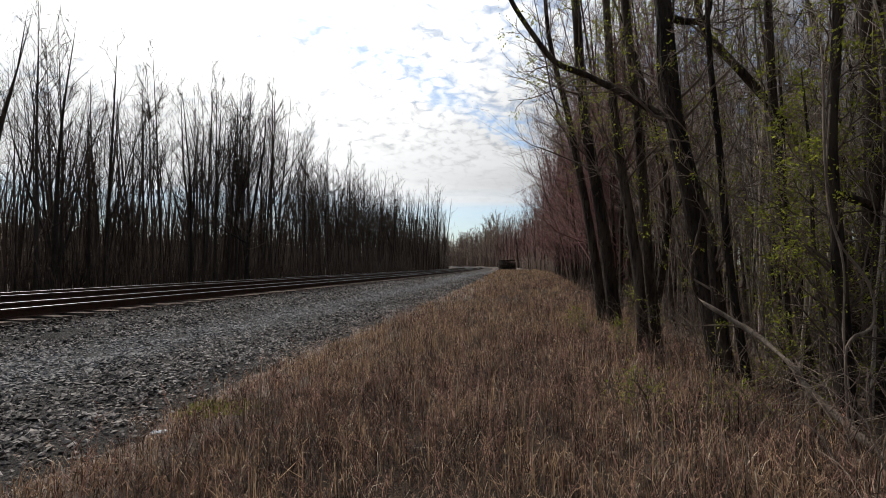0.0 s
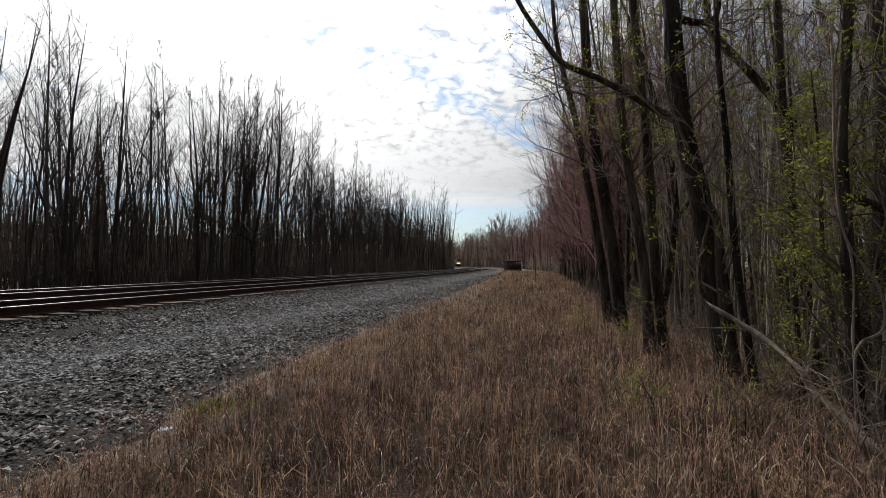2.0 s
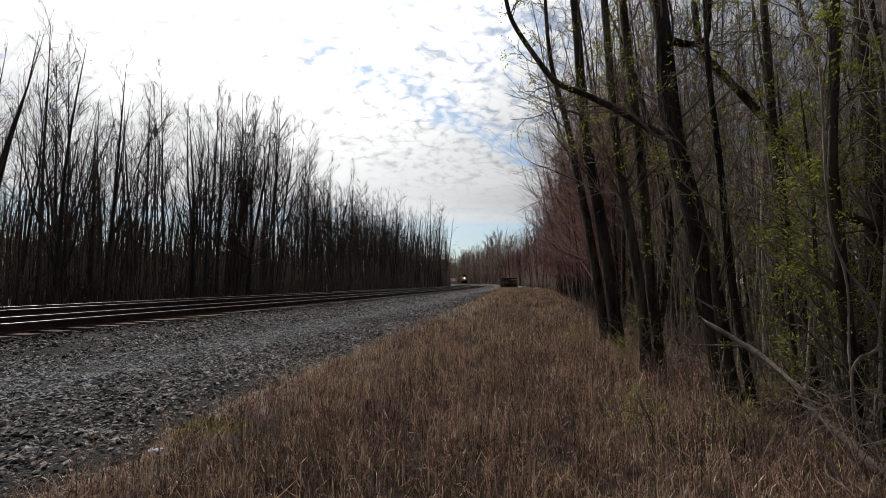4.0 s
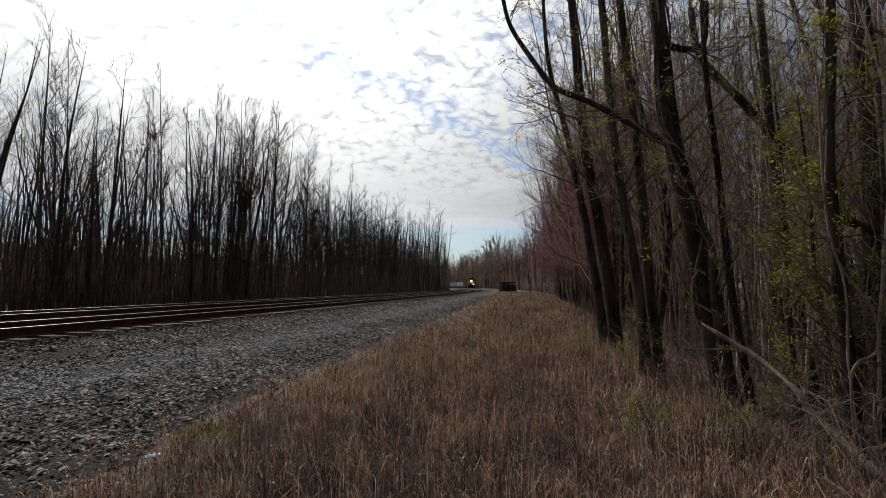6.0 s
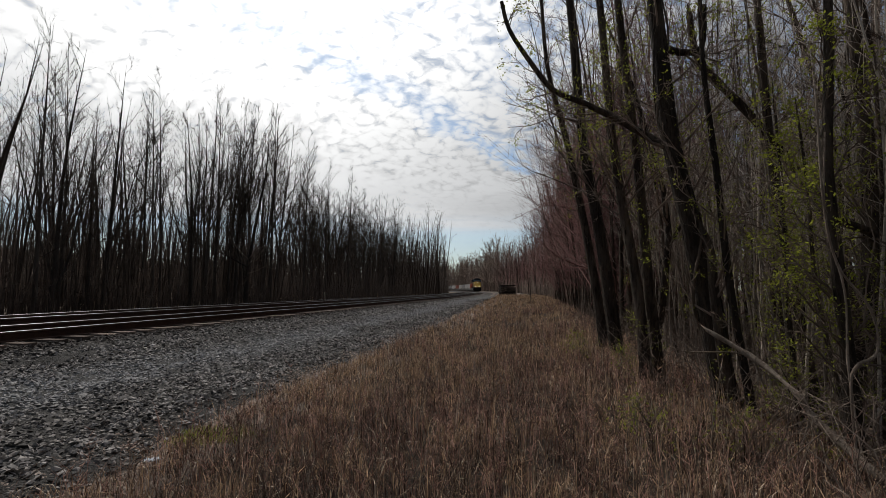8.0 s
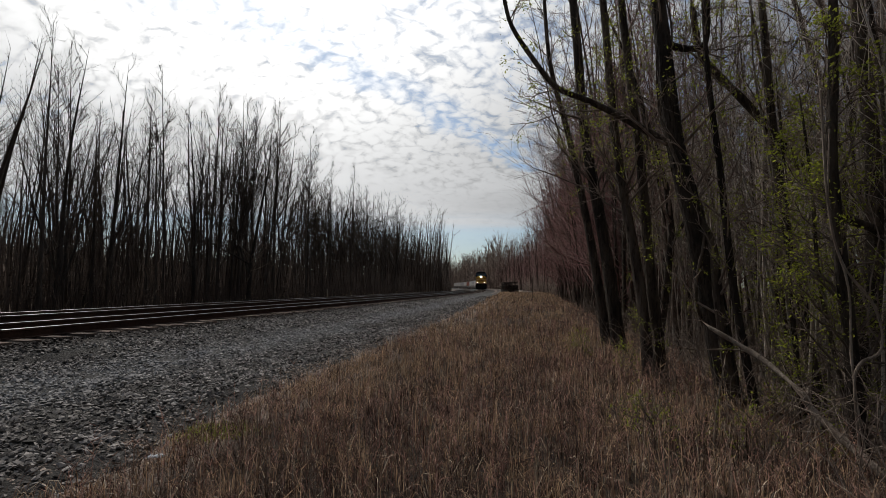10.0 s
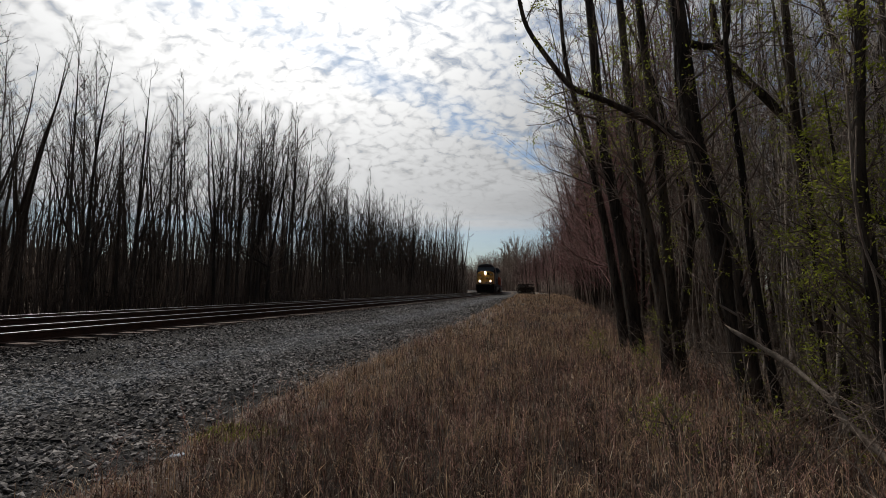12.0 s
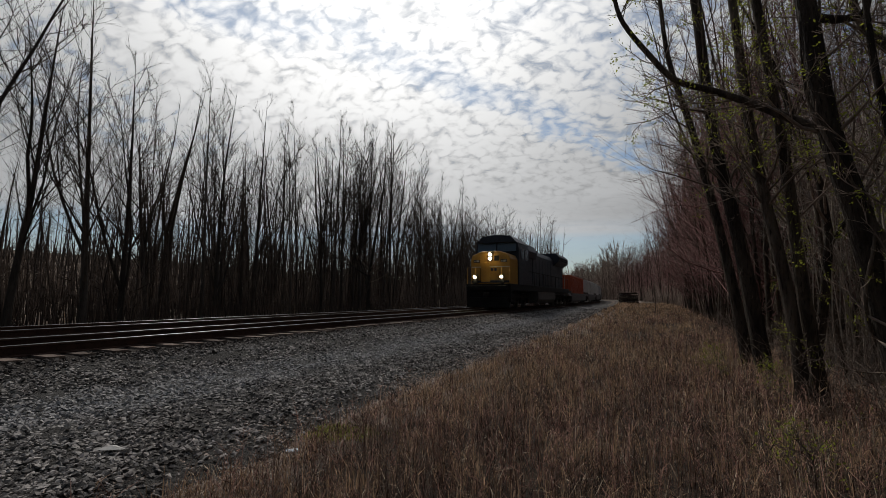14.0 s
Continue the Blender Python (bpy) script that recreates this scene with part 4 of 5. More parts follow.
edge_tree(10, [(5.29, 5.5, -0.4), (5.15, 5.5, 1.39), (5.23, 5.5, 3.09), (5.08, 5.5, 4.8), (5.0, 5.4, 6.0)], 0.10, 0.06, "tree with rough dark bark in first leaf", limbs=[([(5.2, 5.5, 2.2), (4.85, 5.15, 2.27), (4.33, 4.95, 2.36)], 0.05, 0.045)], share=0.55, count=18, reach=1.4, first=0.15)
edge_tree(11, [(4.75, 6.2, -0.3), (4.70, 6.2, 1.5), (4.62, 6.2, 3.0), (4.66, 6.2, 4.6)], 0.035, 0.015, "young tree in yellow-green first leaf", share=0.6, count=26, reach=1.1, first=0.15)
edge_tree(12, [(4.95, 5.6, -0.3), (4.55, 5.5, 1.5), (4.45, 5.5, 2.8), (4.35, 5.5, 4.0)], 0.03, 0.012, "young tree in yellow-green first leaf", share=0.5, count=24, reach=0.9, first=0.2)
edge_tree(13, [(-18.9, 43.7, -0.3), (-18.75, 43.7, 1.8), (-18.6, 43.7, 3.7), (-17.9, 43.7, 9.1), (-17.3, 43.7, 13.0), (-17.1, 43.7, 16.5)], 0.24, 0.03, "dark forked tree with a low crooked limb", limbs=[
    ([(-18.6, 43.7, 3.6), (-20.2, 43.6, 4.5), (-22.4, 43.4, 5.7), (-24.4, 43.2, 7.4), (-26.2, 43, 8.9)], 0.11, 0.03),
    ([(-18.7, 43.7, 2.6), (-20.0, 43.8, 6.0), (-20.6, 43.9, 10.0), (-20.9, 43.9, 15.0)], 0.12, 0.03)], bark=BARK_L, count=26, reach=4.0, fine=0.008, twigs=7)
for i, (turn, far, tall, fork) in enumerate(((-28.8, 43.5, 18.5, 2), (-26.4, 45.5, 19.8, 2), (-24.4, 49, 21.0, 2), (-21.8, 52, 21.8, 2), (-20.2, 54, 22.0, 2), (-40.5, 35.5, 17.5, 2), (-36.5, 38, 18.0, 1), (-11.6, 72, 21.0, 2), (-6.3, 94, 22.0, 2), (-57.5, 27.5, 17, 2), (-52.0, 29.5, 20.5, 2), (-49.0, 30.5, 16.0, 2), (-60.5, 26.5, 21, 2), (-46.8, 33, 13.5, 1))):
    me = tree_meshes(300 + i, tall, 0.17, BARK_L, TWIG_L, lean=0.03, fork=fork, **dict(TALL, first=0.25, count=16, reach=5.6, angle=0.62, lift=0.12, fine=0.0072))
    ob = make_tree(me, "bare forked tree with spreading crown", "trees beyond the tracks")
    ob.location = (far * math.sin(radians(turn)), far * math.cos(radians(turn)), -0.2)
for i, (x, y, tall) in enumerate(((3.35, 8.7, 0.6), (2.0, 4.6, 0.45), (3.0, 4.7, 0.5), (4.3, 7.2, 0.6), (2.9, 9.8, 0.6), (3.9, 5.2, 0.9))):
    z = ground_z(x, y, x * math.cos(HEAD) - y * math.sin(HEAD) + SIDE)
    ob = edge_tree(500 + i, [(x, y, z), (x + 0.05, y, z + tall * 0.5), (x - 0.08, y, z + tall)], 0.008, 0.003, "small shrub with yellow-green first leaves", share=0.22, count=9, reach=0.4, first=0.3, twigs=3, fine=0.002)
    ob["category"], ob["group"], ob.name = "shrub", "leafing shrubs", "shrub"
for i in range(22):
    r = random.Random(900 + i)
    s = r.uniform(4.5, 26)
    o = 12.7 + r.random() * 3.6
    x, y, _ = line(s, o)
    if x / max(y, 0.1) < 0.30:
        continue
    z = ground_z(x, y, o)
    lean = r.gauss(-0.06, 0.07)
    edge_tree(100 + i, [(x, y, z), (x + lean * 2 + r.gauss(0, 0.08), y, z + 2), (x + lean * 4.5 + r.gauss(0, 0.12), y, z + 4.5), (x + lean * 8 + r.gauss(0, 0.2), y, z + 8)], r.uniform(0.025, 0.08), 0.015, "thin bare young tree in the undergrowth", count=12, reach=1.4, twigs=4, share=0.05 if i % 3 == 0 else 0)


# ---- fallen wood, canes and vines ----
def fallen(points, r0, r1, label, mat, name="fallen_branch", category="fallen branch", stubs=0, seed=1):
    rr, sh = random.Random(seed), Shape()
    p = spline(points, 5)
    rad = np.linspace(r0, r1, len(p)) * np.array([1 + 0.45 * noise.noise((seed * 3.3, i * 0.9, 1)) for i in range(len(p))])
    sh.tube(p, rad, 7)
    sh.spike(p[0], p[0] + (p[0] - p[1]) * 0.7 + np.array((0, 0, 0.02)), r0 * 0.8)
    for _ in range(stubs):
        a, al = at(p, rr.uniform(0.1, 0.9))
        sh.tube(curve_path(a, side_way(al, rr.uniform(0.6, 1.2), rr.random() * 6.28), rr.uniform(0.15, 0.5), 3, 0.05, 0.2, rr), [r0 * 0.3, r0 * 0.25, r0 * 0.2, 0.004], 4)
    return tagged(new(name, sh.mesh(name, mat)), label, category)


fallen([(3.19, 5.6, 1.13), (3.52, 5.2, 0.82), (3.60, 4.75, 0.56), (3.64, 4.65, 0.40), (3.72, 4.3, 0.14), (3.82, 3.9, -0.1), (3.95, 3.6, -0.2)], 0.027, 0.040, "broken pale weathered branch propped in the brush", BARK_PALE, stubs=5, seed=2)
fallen([(2.94, 4.9, 0.8), (2.85, 4.9, 0.4), (2.75, 4.85, -0.1)], 0.008, 0.011, "thin pale leaning dead stick", BARK_PALE, "stick", "stick", seed=3)
fallen([(2.6, 5.3, 0.95), (3.0, 5.6, 0.86), (3.6, 5.7, 0.84), (4.1, 5.8, 0.7)], 0.006, 0.01, "thin dead stick lying across the brush", BARK_PALE, "stick", "stick", seed=4)
fallen([(3.78, 4.3, -0.25), (3.76, 4.3, 0.64), (3.82, 4.3, 0.9), (4.03, 4.3, 1.04), (4.0, 4.3, 1.43), (3.76, 4.35, 1.86), (3.71, 4.4, 2.5), (3.8, 4.5, 3.6)], 0.014, 0.010, "twisting pale woody vine climbing a tree", BARK_PALE, "vine", "vine", seed=5)
fallen([(3.9, 4.35, -0.25), (3.84, 4.4, 0.8), (3.9, 4.45, 1.6), (3.8, 4.5, 2.3), (3.86, 4.5, 3.2)], 0.012, 0.008, "pale woody vine climbing a tree", BARK_PALE, "vine", "vine", seed=6)
for i, (start, turns, girth) in enumerate(((0.0, 2.2, 0.022), (2.4, -1.4, 0.03), (4.2, 1.1, 0.016))):
    axis = spline([(4.1, 6.6, -0.21), (3.81, 6.6, 1.35), (3.58, 6.6, 2.57), (3.4, 6.6, 3.8), (3.27, 6.6, 4.94), (3.16, 6.6, 6.66)], 3)
    k = np.linspace(0, 1, len(axis))
    wrap = 0.185 - 0.045 * k + 0.07 * np.exp(-k * 20)
    pts = axis + np.stack([np.cos(start + turns * 6.28 * k) * wrap, np.sin(start + turns * 6.28 * k) * wrap, 0 * k], 1)
    fallen(pts, girth, girth * 0.6, "dark woody vine wound round the thick trunk", BARK_R, "vine", "vine", stubs=6, seed=31 + i)
rr = random.Random(44)
for i in range(34):
    s, o = rr.uniform(2.5, 17), rr.uniform(12.3, 17)
    x, y, _ = line(s, o)
    if x / max(y, 0.1) < 0.36:
        continue
    a, L = rr.random() * 6.28, rr.uniform(0.5, 1.9)
    d = Vector((math.cos(a), math.sin(a), 0))
    p0 = Vector((x, y, ground_z(x, y, o) + 0.03))
    p2 = p0 + d * L
    o2 = p2.x * math.cos(HEAD) - p2.y * math.sin(HEAD) + SIDE
    p2.z = ground_z(p2.x, p2.y, o2) + rr.choice((0.03, 0.05, 0.35, 0.6))
    fallen([p0, (p0 + p2) / 2 + Vector((rr.gauss(0, 0.08), rr.gauss(0, 0.08), 0.06)), p2], rr.uniform(0.008, 0.03), 0.006, "grey dead branch lying in the undergrowth", BARK_PALE if i % 2 else BARK_R, stubs=2, seed=50 + i)


def make_canes():
    r, sh, pale = random.Random(71), Shape(), Shape()
    for i in range(1500):
        s, o = 1.8 + 24 * r.random() ** 1.4, r.uniform(11.6, 18)
        x, y, _ = line(s, o)
        if math.hypot(x, y) < 2.8:
            continue
        a, L, h = r.random() * 6.28, r.uniform(0.5, 1.8), r.uniform(0.2, 1.0)
        z = ground_z(x, y, o)
        k = np.linspace(0, 1, 7)[:, None]
        p = np.array((x, y, z)) + k * L * np.array((math.cos(a), math.sin(a), 0)) + np.array((0, 0, 1)) * (h * 4 * k * (1 - k * 0.85))
        p = p + np.array([[r.gauss(0, 0.03) for _ in range(3)] for _ in range(7)])
        (pale if i % 3 == 0 else sh).tube(p, np.linspace(0.005, 0.0018, 7), 3)
    tagged(new("brambles", sh.mesh("brambles", TWIG_R)), "arching brown bramble canes in the undergrowth", "brambles", kind="stuff")
    tagged(new("brambles", pale.mesh("brambles", BARK_PALE)), "arching pale dead canes in the undergrowth", "brambles", kind="stuff")
    v = []
    for _ in range(16000):
        s, o = 1.5 + 34 * r.random() ** 1.5, r.uniform(11.3, 22)
        x, y, _ = line(s, o)
        c = np.array((x, y, ground_z(x, y, o) + r.uniform(0.005, 0.05)))
        a = r.random() * 6.28
        u, w = np.array((math.cos(a), math.sin(a), r.gauss(0, 0.4))), np.array((-math.sin(a), math.cos(a), r.gauss(0, 0.4)))
        q = r.uniform(0.025, 0.06)
        v.append([c - u * q, c + w * q * 0.6, c + u * q, c - w * q * 0.6])
    f = (np.arange(len(v))[:, None, None] * 4 + np.array([(0, 1, 2), (0, 2, 3)])[None]).reshape(-1, 3)
    tagged(new("dead_leaves", solid("dead_leaves", np.array(v).reshape(-1, 3), f, DEAD_LEAF)), "brown dead leaves covering the wood's floor", "leaf litter", kind="stuff")


def make_vines():
    r, sh, pale = random.Random(73), Shape(), Shape()
    for i in range(170):
        s, o = 3.0 + 16 * r.random(), r.uniform(12.9, 17)
        x, y, _ = line(s, o)
        if x / max(y, 0.1) < 0.42 or math.hypot(x, y) < 4:
            continue
        z, h = ground_z(x, y, o), r.uniform(2.0, 6.5)
        k = np.linspace(0, 1, 9)
        p = np.stack([x + np.cumsum([r.gauss(0, 0.10) for _ in k]), y + np.cumsum([r.gauss(0, 0.10) for _ in k]), z + h * k], 1)
        (pale if i % 3 == 0 else sh).tube(p, np.linspace(r.uniform(0.006, 0.016), 0.004, 9), 4)
        for _ in range(10):
            a, al = at(p, r.random())
            sh.spike(a, a + np.array((r.gauss(0, 0.25), r.gauss(0, 0.25), r.gauss(0, 0.25))), 0.003)
    tagged(new("vines", sh.mesh("vines", TWIG_R)), "brown vines and thin stems hanging among the trees", "vines", kind="stuff")
    tagged(new("vines", pale.mesh("vines", BARK_PALE)), "pale vines hanging among the trees", "vines", kind="stuff")


make_vines()
DEAD_LEAF = material("dead_leaf", ((0.15, 0.105, 0.075), (0.22, 0.16, 0.12), (0.10, 0.07, 0.05)), 2, 0.85, 0, island=0.5)
make_canes()


# ---- things along the line ----
OLD_TIE = material("old_tie_wood", ((0.03, 0.022, 0.018), (0.05, 0.038, 0.03), (0.016, 0.012, 0.01)), 4, 0.95, 0.6, 0.01, spread=0.3)


def make_tie_stack():
    root = tagged(new("tie_stack"), "dark stack of old wooden railway ties on the verge", "tie stack")
    r, sh = random.Random(8), Shape()
    sh.box(-1.3, 1.3, -0.12, 0.12, -0.09, 0.09, 0.01)
    me = sh.mesh("old_tie", OLD_TIE)
    for layer in range(9):
        for i in range(5 if layer < 7 else 3):
            ob = part("old_tie", me, root)
            c = -0.62 + 0.31 * i + r.gauss(0, 0.03)
            ob.matrix_basis = pose(r.gauss(0, 0.1), c, 0.09 + layer * 0.2, 0, 0, r.gauss(0, 3)) if layer % 2 == 0 else pose(c * 1.6, r.gauss(0, 0.1), 0.09 + layer * 0.2, 0, 0, 90 + r.gauss(0, 3))
    x, y, h = line(80, 6.7)
    root.matrix_basis = pose(x, y, ground_z(x, y, 6.7) - 0.02, 0, 0, 8)


make_tie_stack()


def make_pale_stone():
    r = random.Random(5)
    v = stone_shape(r) * np.array((0.13, 0.11, 0.05))
    o = -4.07 * math.cos(HEAD) - 3.56 * math.sin(HEAD) + SIDE
    ob = new("stone", solid("stone", v, STONE_F, PALE_STONE))
    ob.location = (-4.07, 3.56, ballast_z(o, edge(2.7)) + 0.05)
    tagged(ob, "flat pale stone lying on the grey ballast", "stone")


def make_scrap(name, label, category, at_place, size, mat, seed):
    """A crumpled scrap: a small bent sheet with knocked-about corners."""
    r = random.Random(seed)
    rows = [[((i / 5 - 0.5) * size * 2 + r.gauss(0, size * 0.12), (j / 4 - 0.5) * size + r.gauss(0, size * 0.12), r.uniform(0, size * 0.5)) for j in range(5)] for i in range(6)]
    ob = new(name, grid_mesh(name, rows, mat))
    thick = ob.modifiers.new("thickness", "SOLIDIFY")
    thick.thickness = 0.004
    x, y = at_place
    ob.location = (x, y, max(ground_z(x, y, x * math.cos(HEAD) - y * math.sin(HEAD) + SIDE), 0) + 0.03)
    tagged(ob, label, category)


make_scrap("plastic_scrap", "crumpled pale blue plastic scrap on the grit", "litter", (-2.64, 4.28), 0.075, material("pale_plastic", ((0.45, 0.52, 0.60), (0.6, 0.66, 0.72), (0.3, 0.34, 0.4)), 6, 0.45, 0.2, 0.005), 3)
make_scrap("dead_leaf", "curled pale dead leaf caught in the weeds", "leaf", (-0.93, 4.0), 0.05, DEAD_LEAF, 4)
make_scrap("dead_leaf", "curled pale dead leaf caught in the weeds", "leaf", (1.35, 3.7), 0.05, DEAD_LEAF, 6)
PALE_STONE = material("pale_stone", ((0.5, 0.48, 0.45), (0.6, 0.58, 0.55), (0.38, 0.36, 0.33)), 8, 0.85, 0.3, 0.01)
make_pale_stone()


def make_posts():
    for x, y, h, r, mat, label in ((8.75, 46, 2.3, 0.035, BARK_R, "thin weathered wooden post in the grass"), (-10.3, 40, 1.35, 0.05, BARK_PALE, "short pale marker post beyond the tracks")):
        o = x * math.cos(HEAD) - y * math.sin(HEAD) + SIDE
        sh = Shape()
        z = ground_z(x, y, o)
        sh.tube([(x, y, z - 0.3), (x + 0.02, y, z + h * 0.5), (x, y, z + h), (x, y, z + h + 0.02)], [r, r * 0.95, r * 0.9, 0.004], 8)
        tagged(new("marker_post", sh.mesh("marker_post", mat)), label, "post")


make_posts()


# ---- train ----
YELLOW = material("yellow_paint", ((0.36, 0.185, 0.018), (0.41, 0.215, 0.022), (0.22, 0.11, 0.018)), 1.6, 0.5, 0.05, 0.003)
BLUE = material("dark_blue_paint", ((0.010, 0.014, 0.024), (0.014, 0.020, 0.034), (0.008, 0.009, 0.012)), 1.0, 0.6, 0.05, 0.003)
BLACK = material("grimy_black_steel", ((0.008, 0.0075, 0.007), (0.014, 0.012, 0.011), (0.020, 0.016, 0.013)), 3, 0.9, 0.2, 0.004)
TANK = material("grimy_tank_steel", ((0.08, 0.08, 0.08), (0.11, 0.105, 0.10), (0.05, 0.045, 0.04)), 2, 0.65, 0.1, 0.004)
PALE = material("pale_edge_paint", ((0.5, 0.47, 0.38), (0.55, 0.52, 0.45), (0.35, 0.32, 0.26)), 3, 0.6, 0.05, 0.002)
WHEEL = material("wheel_steel", ((0.10, 0.085, 0.075), (0.15, 0.13, 0.115), (0.06, 0.05, 0.045)), 4, 0.6, 0.1, 0.003, metal=0.6)
LAMP = material("lit_lamp", ((1, 0.9, 0.7), (1, 0.9, 0.7), (1, 0.9, 0.7)), 1, 0.3, 0, glow=((1.0, 0.84, 0.52), 140))
GLASS = bpy.data.materials.new("cab_glass")
GLASS.use_nodes = True
# blue-grey base: part of the sky's reflection is put into the panes' colour
GLASS.node_tree.nodes["Principled BSDF"].inputs["Base Color"].default_value = (0.08, 0.12, 0.16, 1)
GLASS.node_tree.nodes["Principled BSDF"].inputs["Roughness"].default_value = 0.06


def bevelled(x0, x1, y0, y1, z0, z1, name, mat, width=0.05):
    bm = bmesh.new()
    bmesh.ops.create_cube(bm, size=1)
    for v in bm.verts:
        v.co = Vector(((x0 + x1) / 2 + v.co.x * (x1 - x0), (y0 + y1) / 2 + v.co.y * (y1 - y0), (z0 + z1) / 2 + v.co.z * (z1 - z0)))
    bmesh.ops.bevel(bm, geom=bm.edges[:], offset=width, segments=2, affect="EDGES", profile=0.5)
    me = bpy.data.meshes.new(name)
    bm.to_mesh(me)
    bm.free()
    me.materials.append(mat)
    return me


def prism(section, y0, y1, name, mat, pinch=1.0, width=0.03):
    """A section in x and z drawn out along y; pinch narrows its far end."""
    bm = bmesh.new()
    a = [bm.verts.new((x, y0, z)) for x, z in section]
    b = [bm.verts.new((x * pinch, y1, z)) for x, z in section]
    bm.faces.new(a), bm.faces.new(b[::-1])
    for i in range(len(a)):
        j = (i + 1) % len(a)
        bm.faces.new((a[j], a[i], b[i], b[j]))
    bmesh.ops.recalc_face_normals(bm, faces=bm.faces[:])
    if width:
        bmesh.ops.bevel(bm, geom=[e for e in bm.edges if abs(e.verts[0].co.y - e.verts[1].co.y) < 1e-6], offset=width, segments=2, affect="EDGES", profile=0.5)
    me = bpy.data.meshes.new(name)
    bm.to_mesh(me)
    bm.free()
    me.materials.append(mat)
    return me


def rod(points, r, name, mat, sides=6):
    sh = Shape()
    sh.tube(points, [r] * len(points), sides)
    return sh.mesh(name, mat)


def disc(r, x, y, z, deep, name, mat, axis="Y"):
    sh = Shape()
    d = Vector((0, deep, 0)) if axis == "Y" else Vector((deep, 0, 0))
    c = Vector((x, y, z))
    sh.tube([c - d * 0.5, c - d * 0.499, c + d * 0.499, c + d * 0.5], [0.001, r, r, 0.001], 16)
    return sh.mesh(name, mat)


spinning = []


def make_bogie(parent, y, spread, axles, r, spin):
    frame_part = part("truck", bevelled(-1.1, 1.1, -spread - 0.75, spread + 0.75, 0.62, 1.0, "truck", BLACK, 0.06), parent, "black cast steel truck frame")
    frame_part.location = (0, y, 0)
    for k in range(axles):
        yy = -spread + 2 * spread * k / (axles - 1)
        sh = Shape()
        for x in (-0.78, 0.78):
            i = 0.05 if x > 0 else -0.05
            sh.tube([(x - i * 1.3, 0, 0), (x - i * 1.3, 0, 0), (x - i * 1.3, 0, 0), (x + i, 0, 0), (x + i, 0, 0), (x + i * 0.4, 0, 0), (x + i, 0, 0)], [0.02, r * 1.02, r * 1.02, r, r * 0.8, r * 0.72, 0.1], 18)
        sh.tube([(-0.95, 0, 0), (0.95, 0, 0)], [0.09, 0.09], 8)
        wheel = part("wheelset", sh.mesh("wheelset", WHEEL), frame_part, "worn steel wheelset")
        wheel.location = (0, yy, r)
        if spin:
            spinning.append((wheel, yy, r))
        for x in (-1.12, 1.12):
            part("axle_box", bevelled(x - 0.09, x + 0.09, yy - 0.2, yy + 0.2, r - 0.2, r + 0.22, "axle_box", BLACK, 0.04), frame_part)


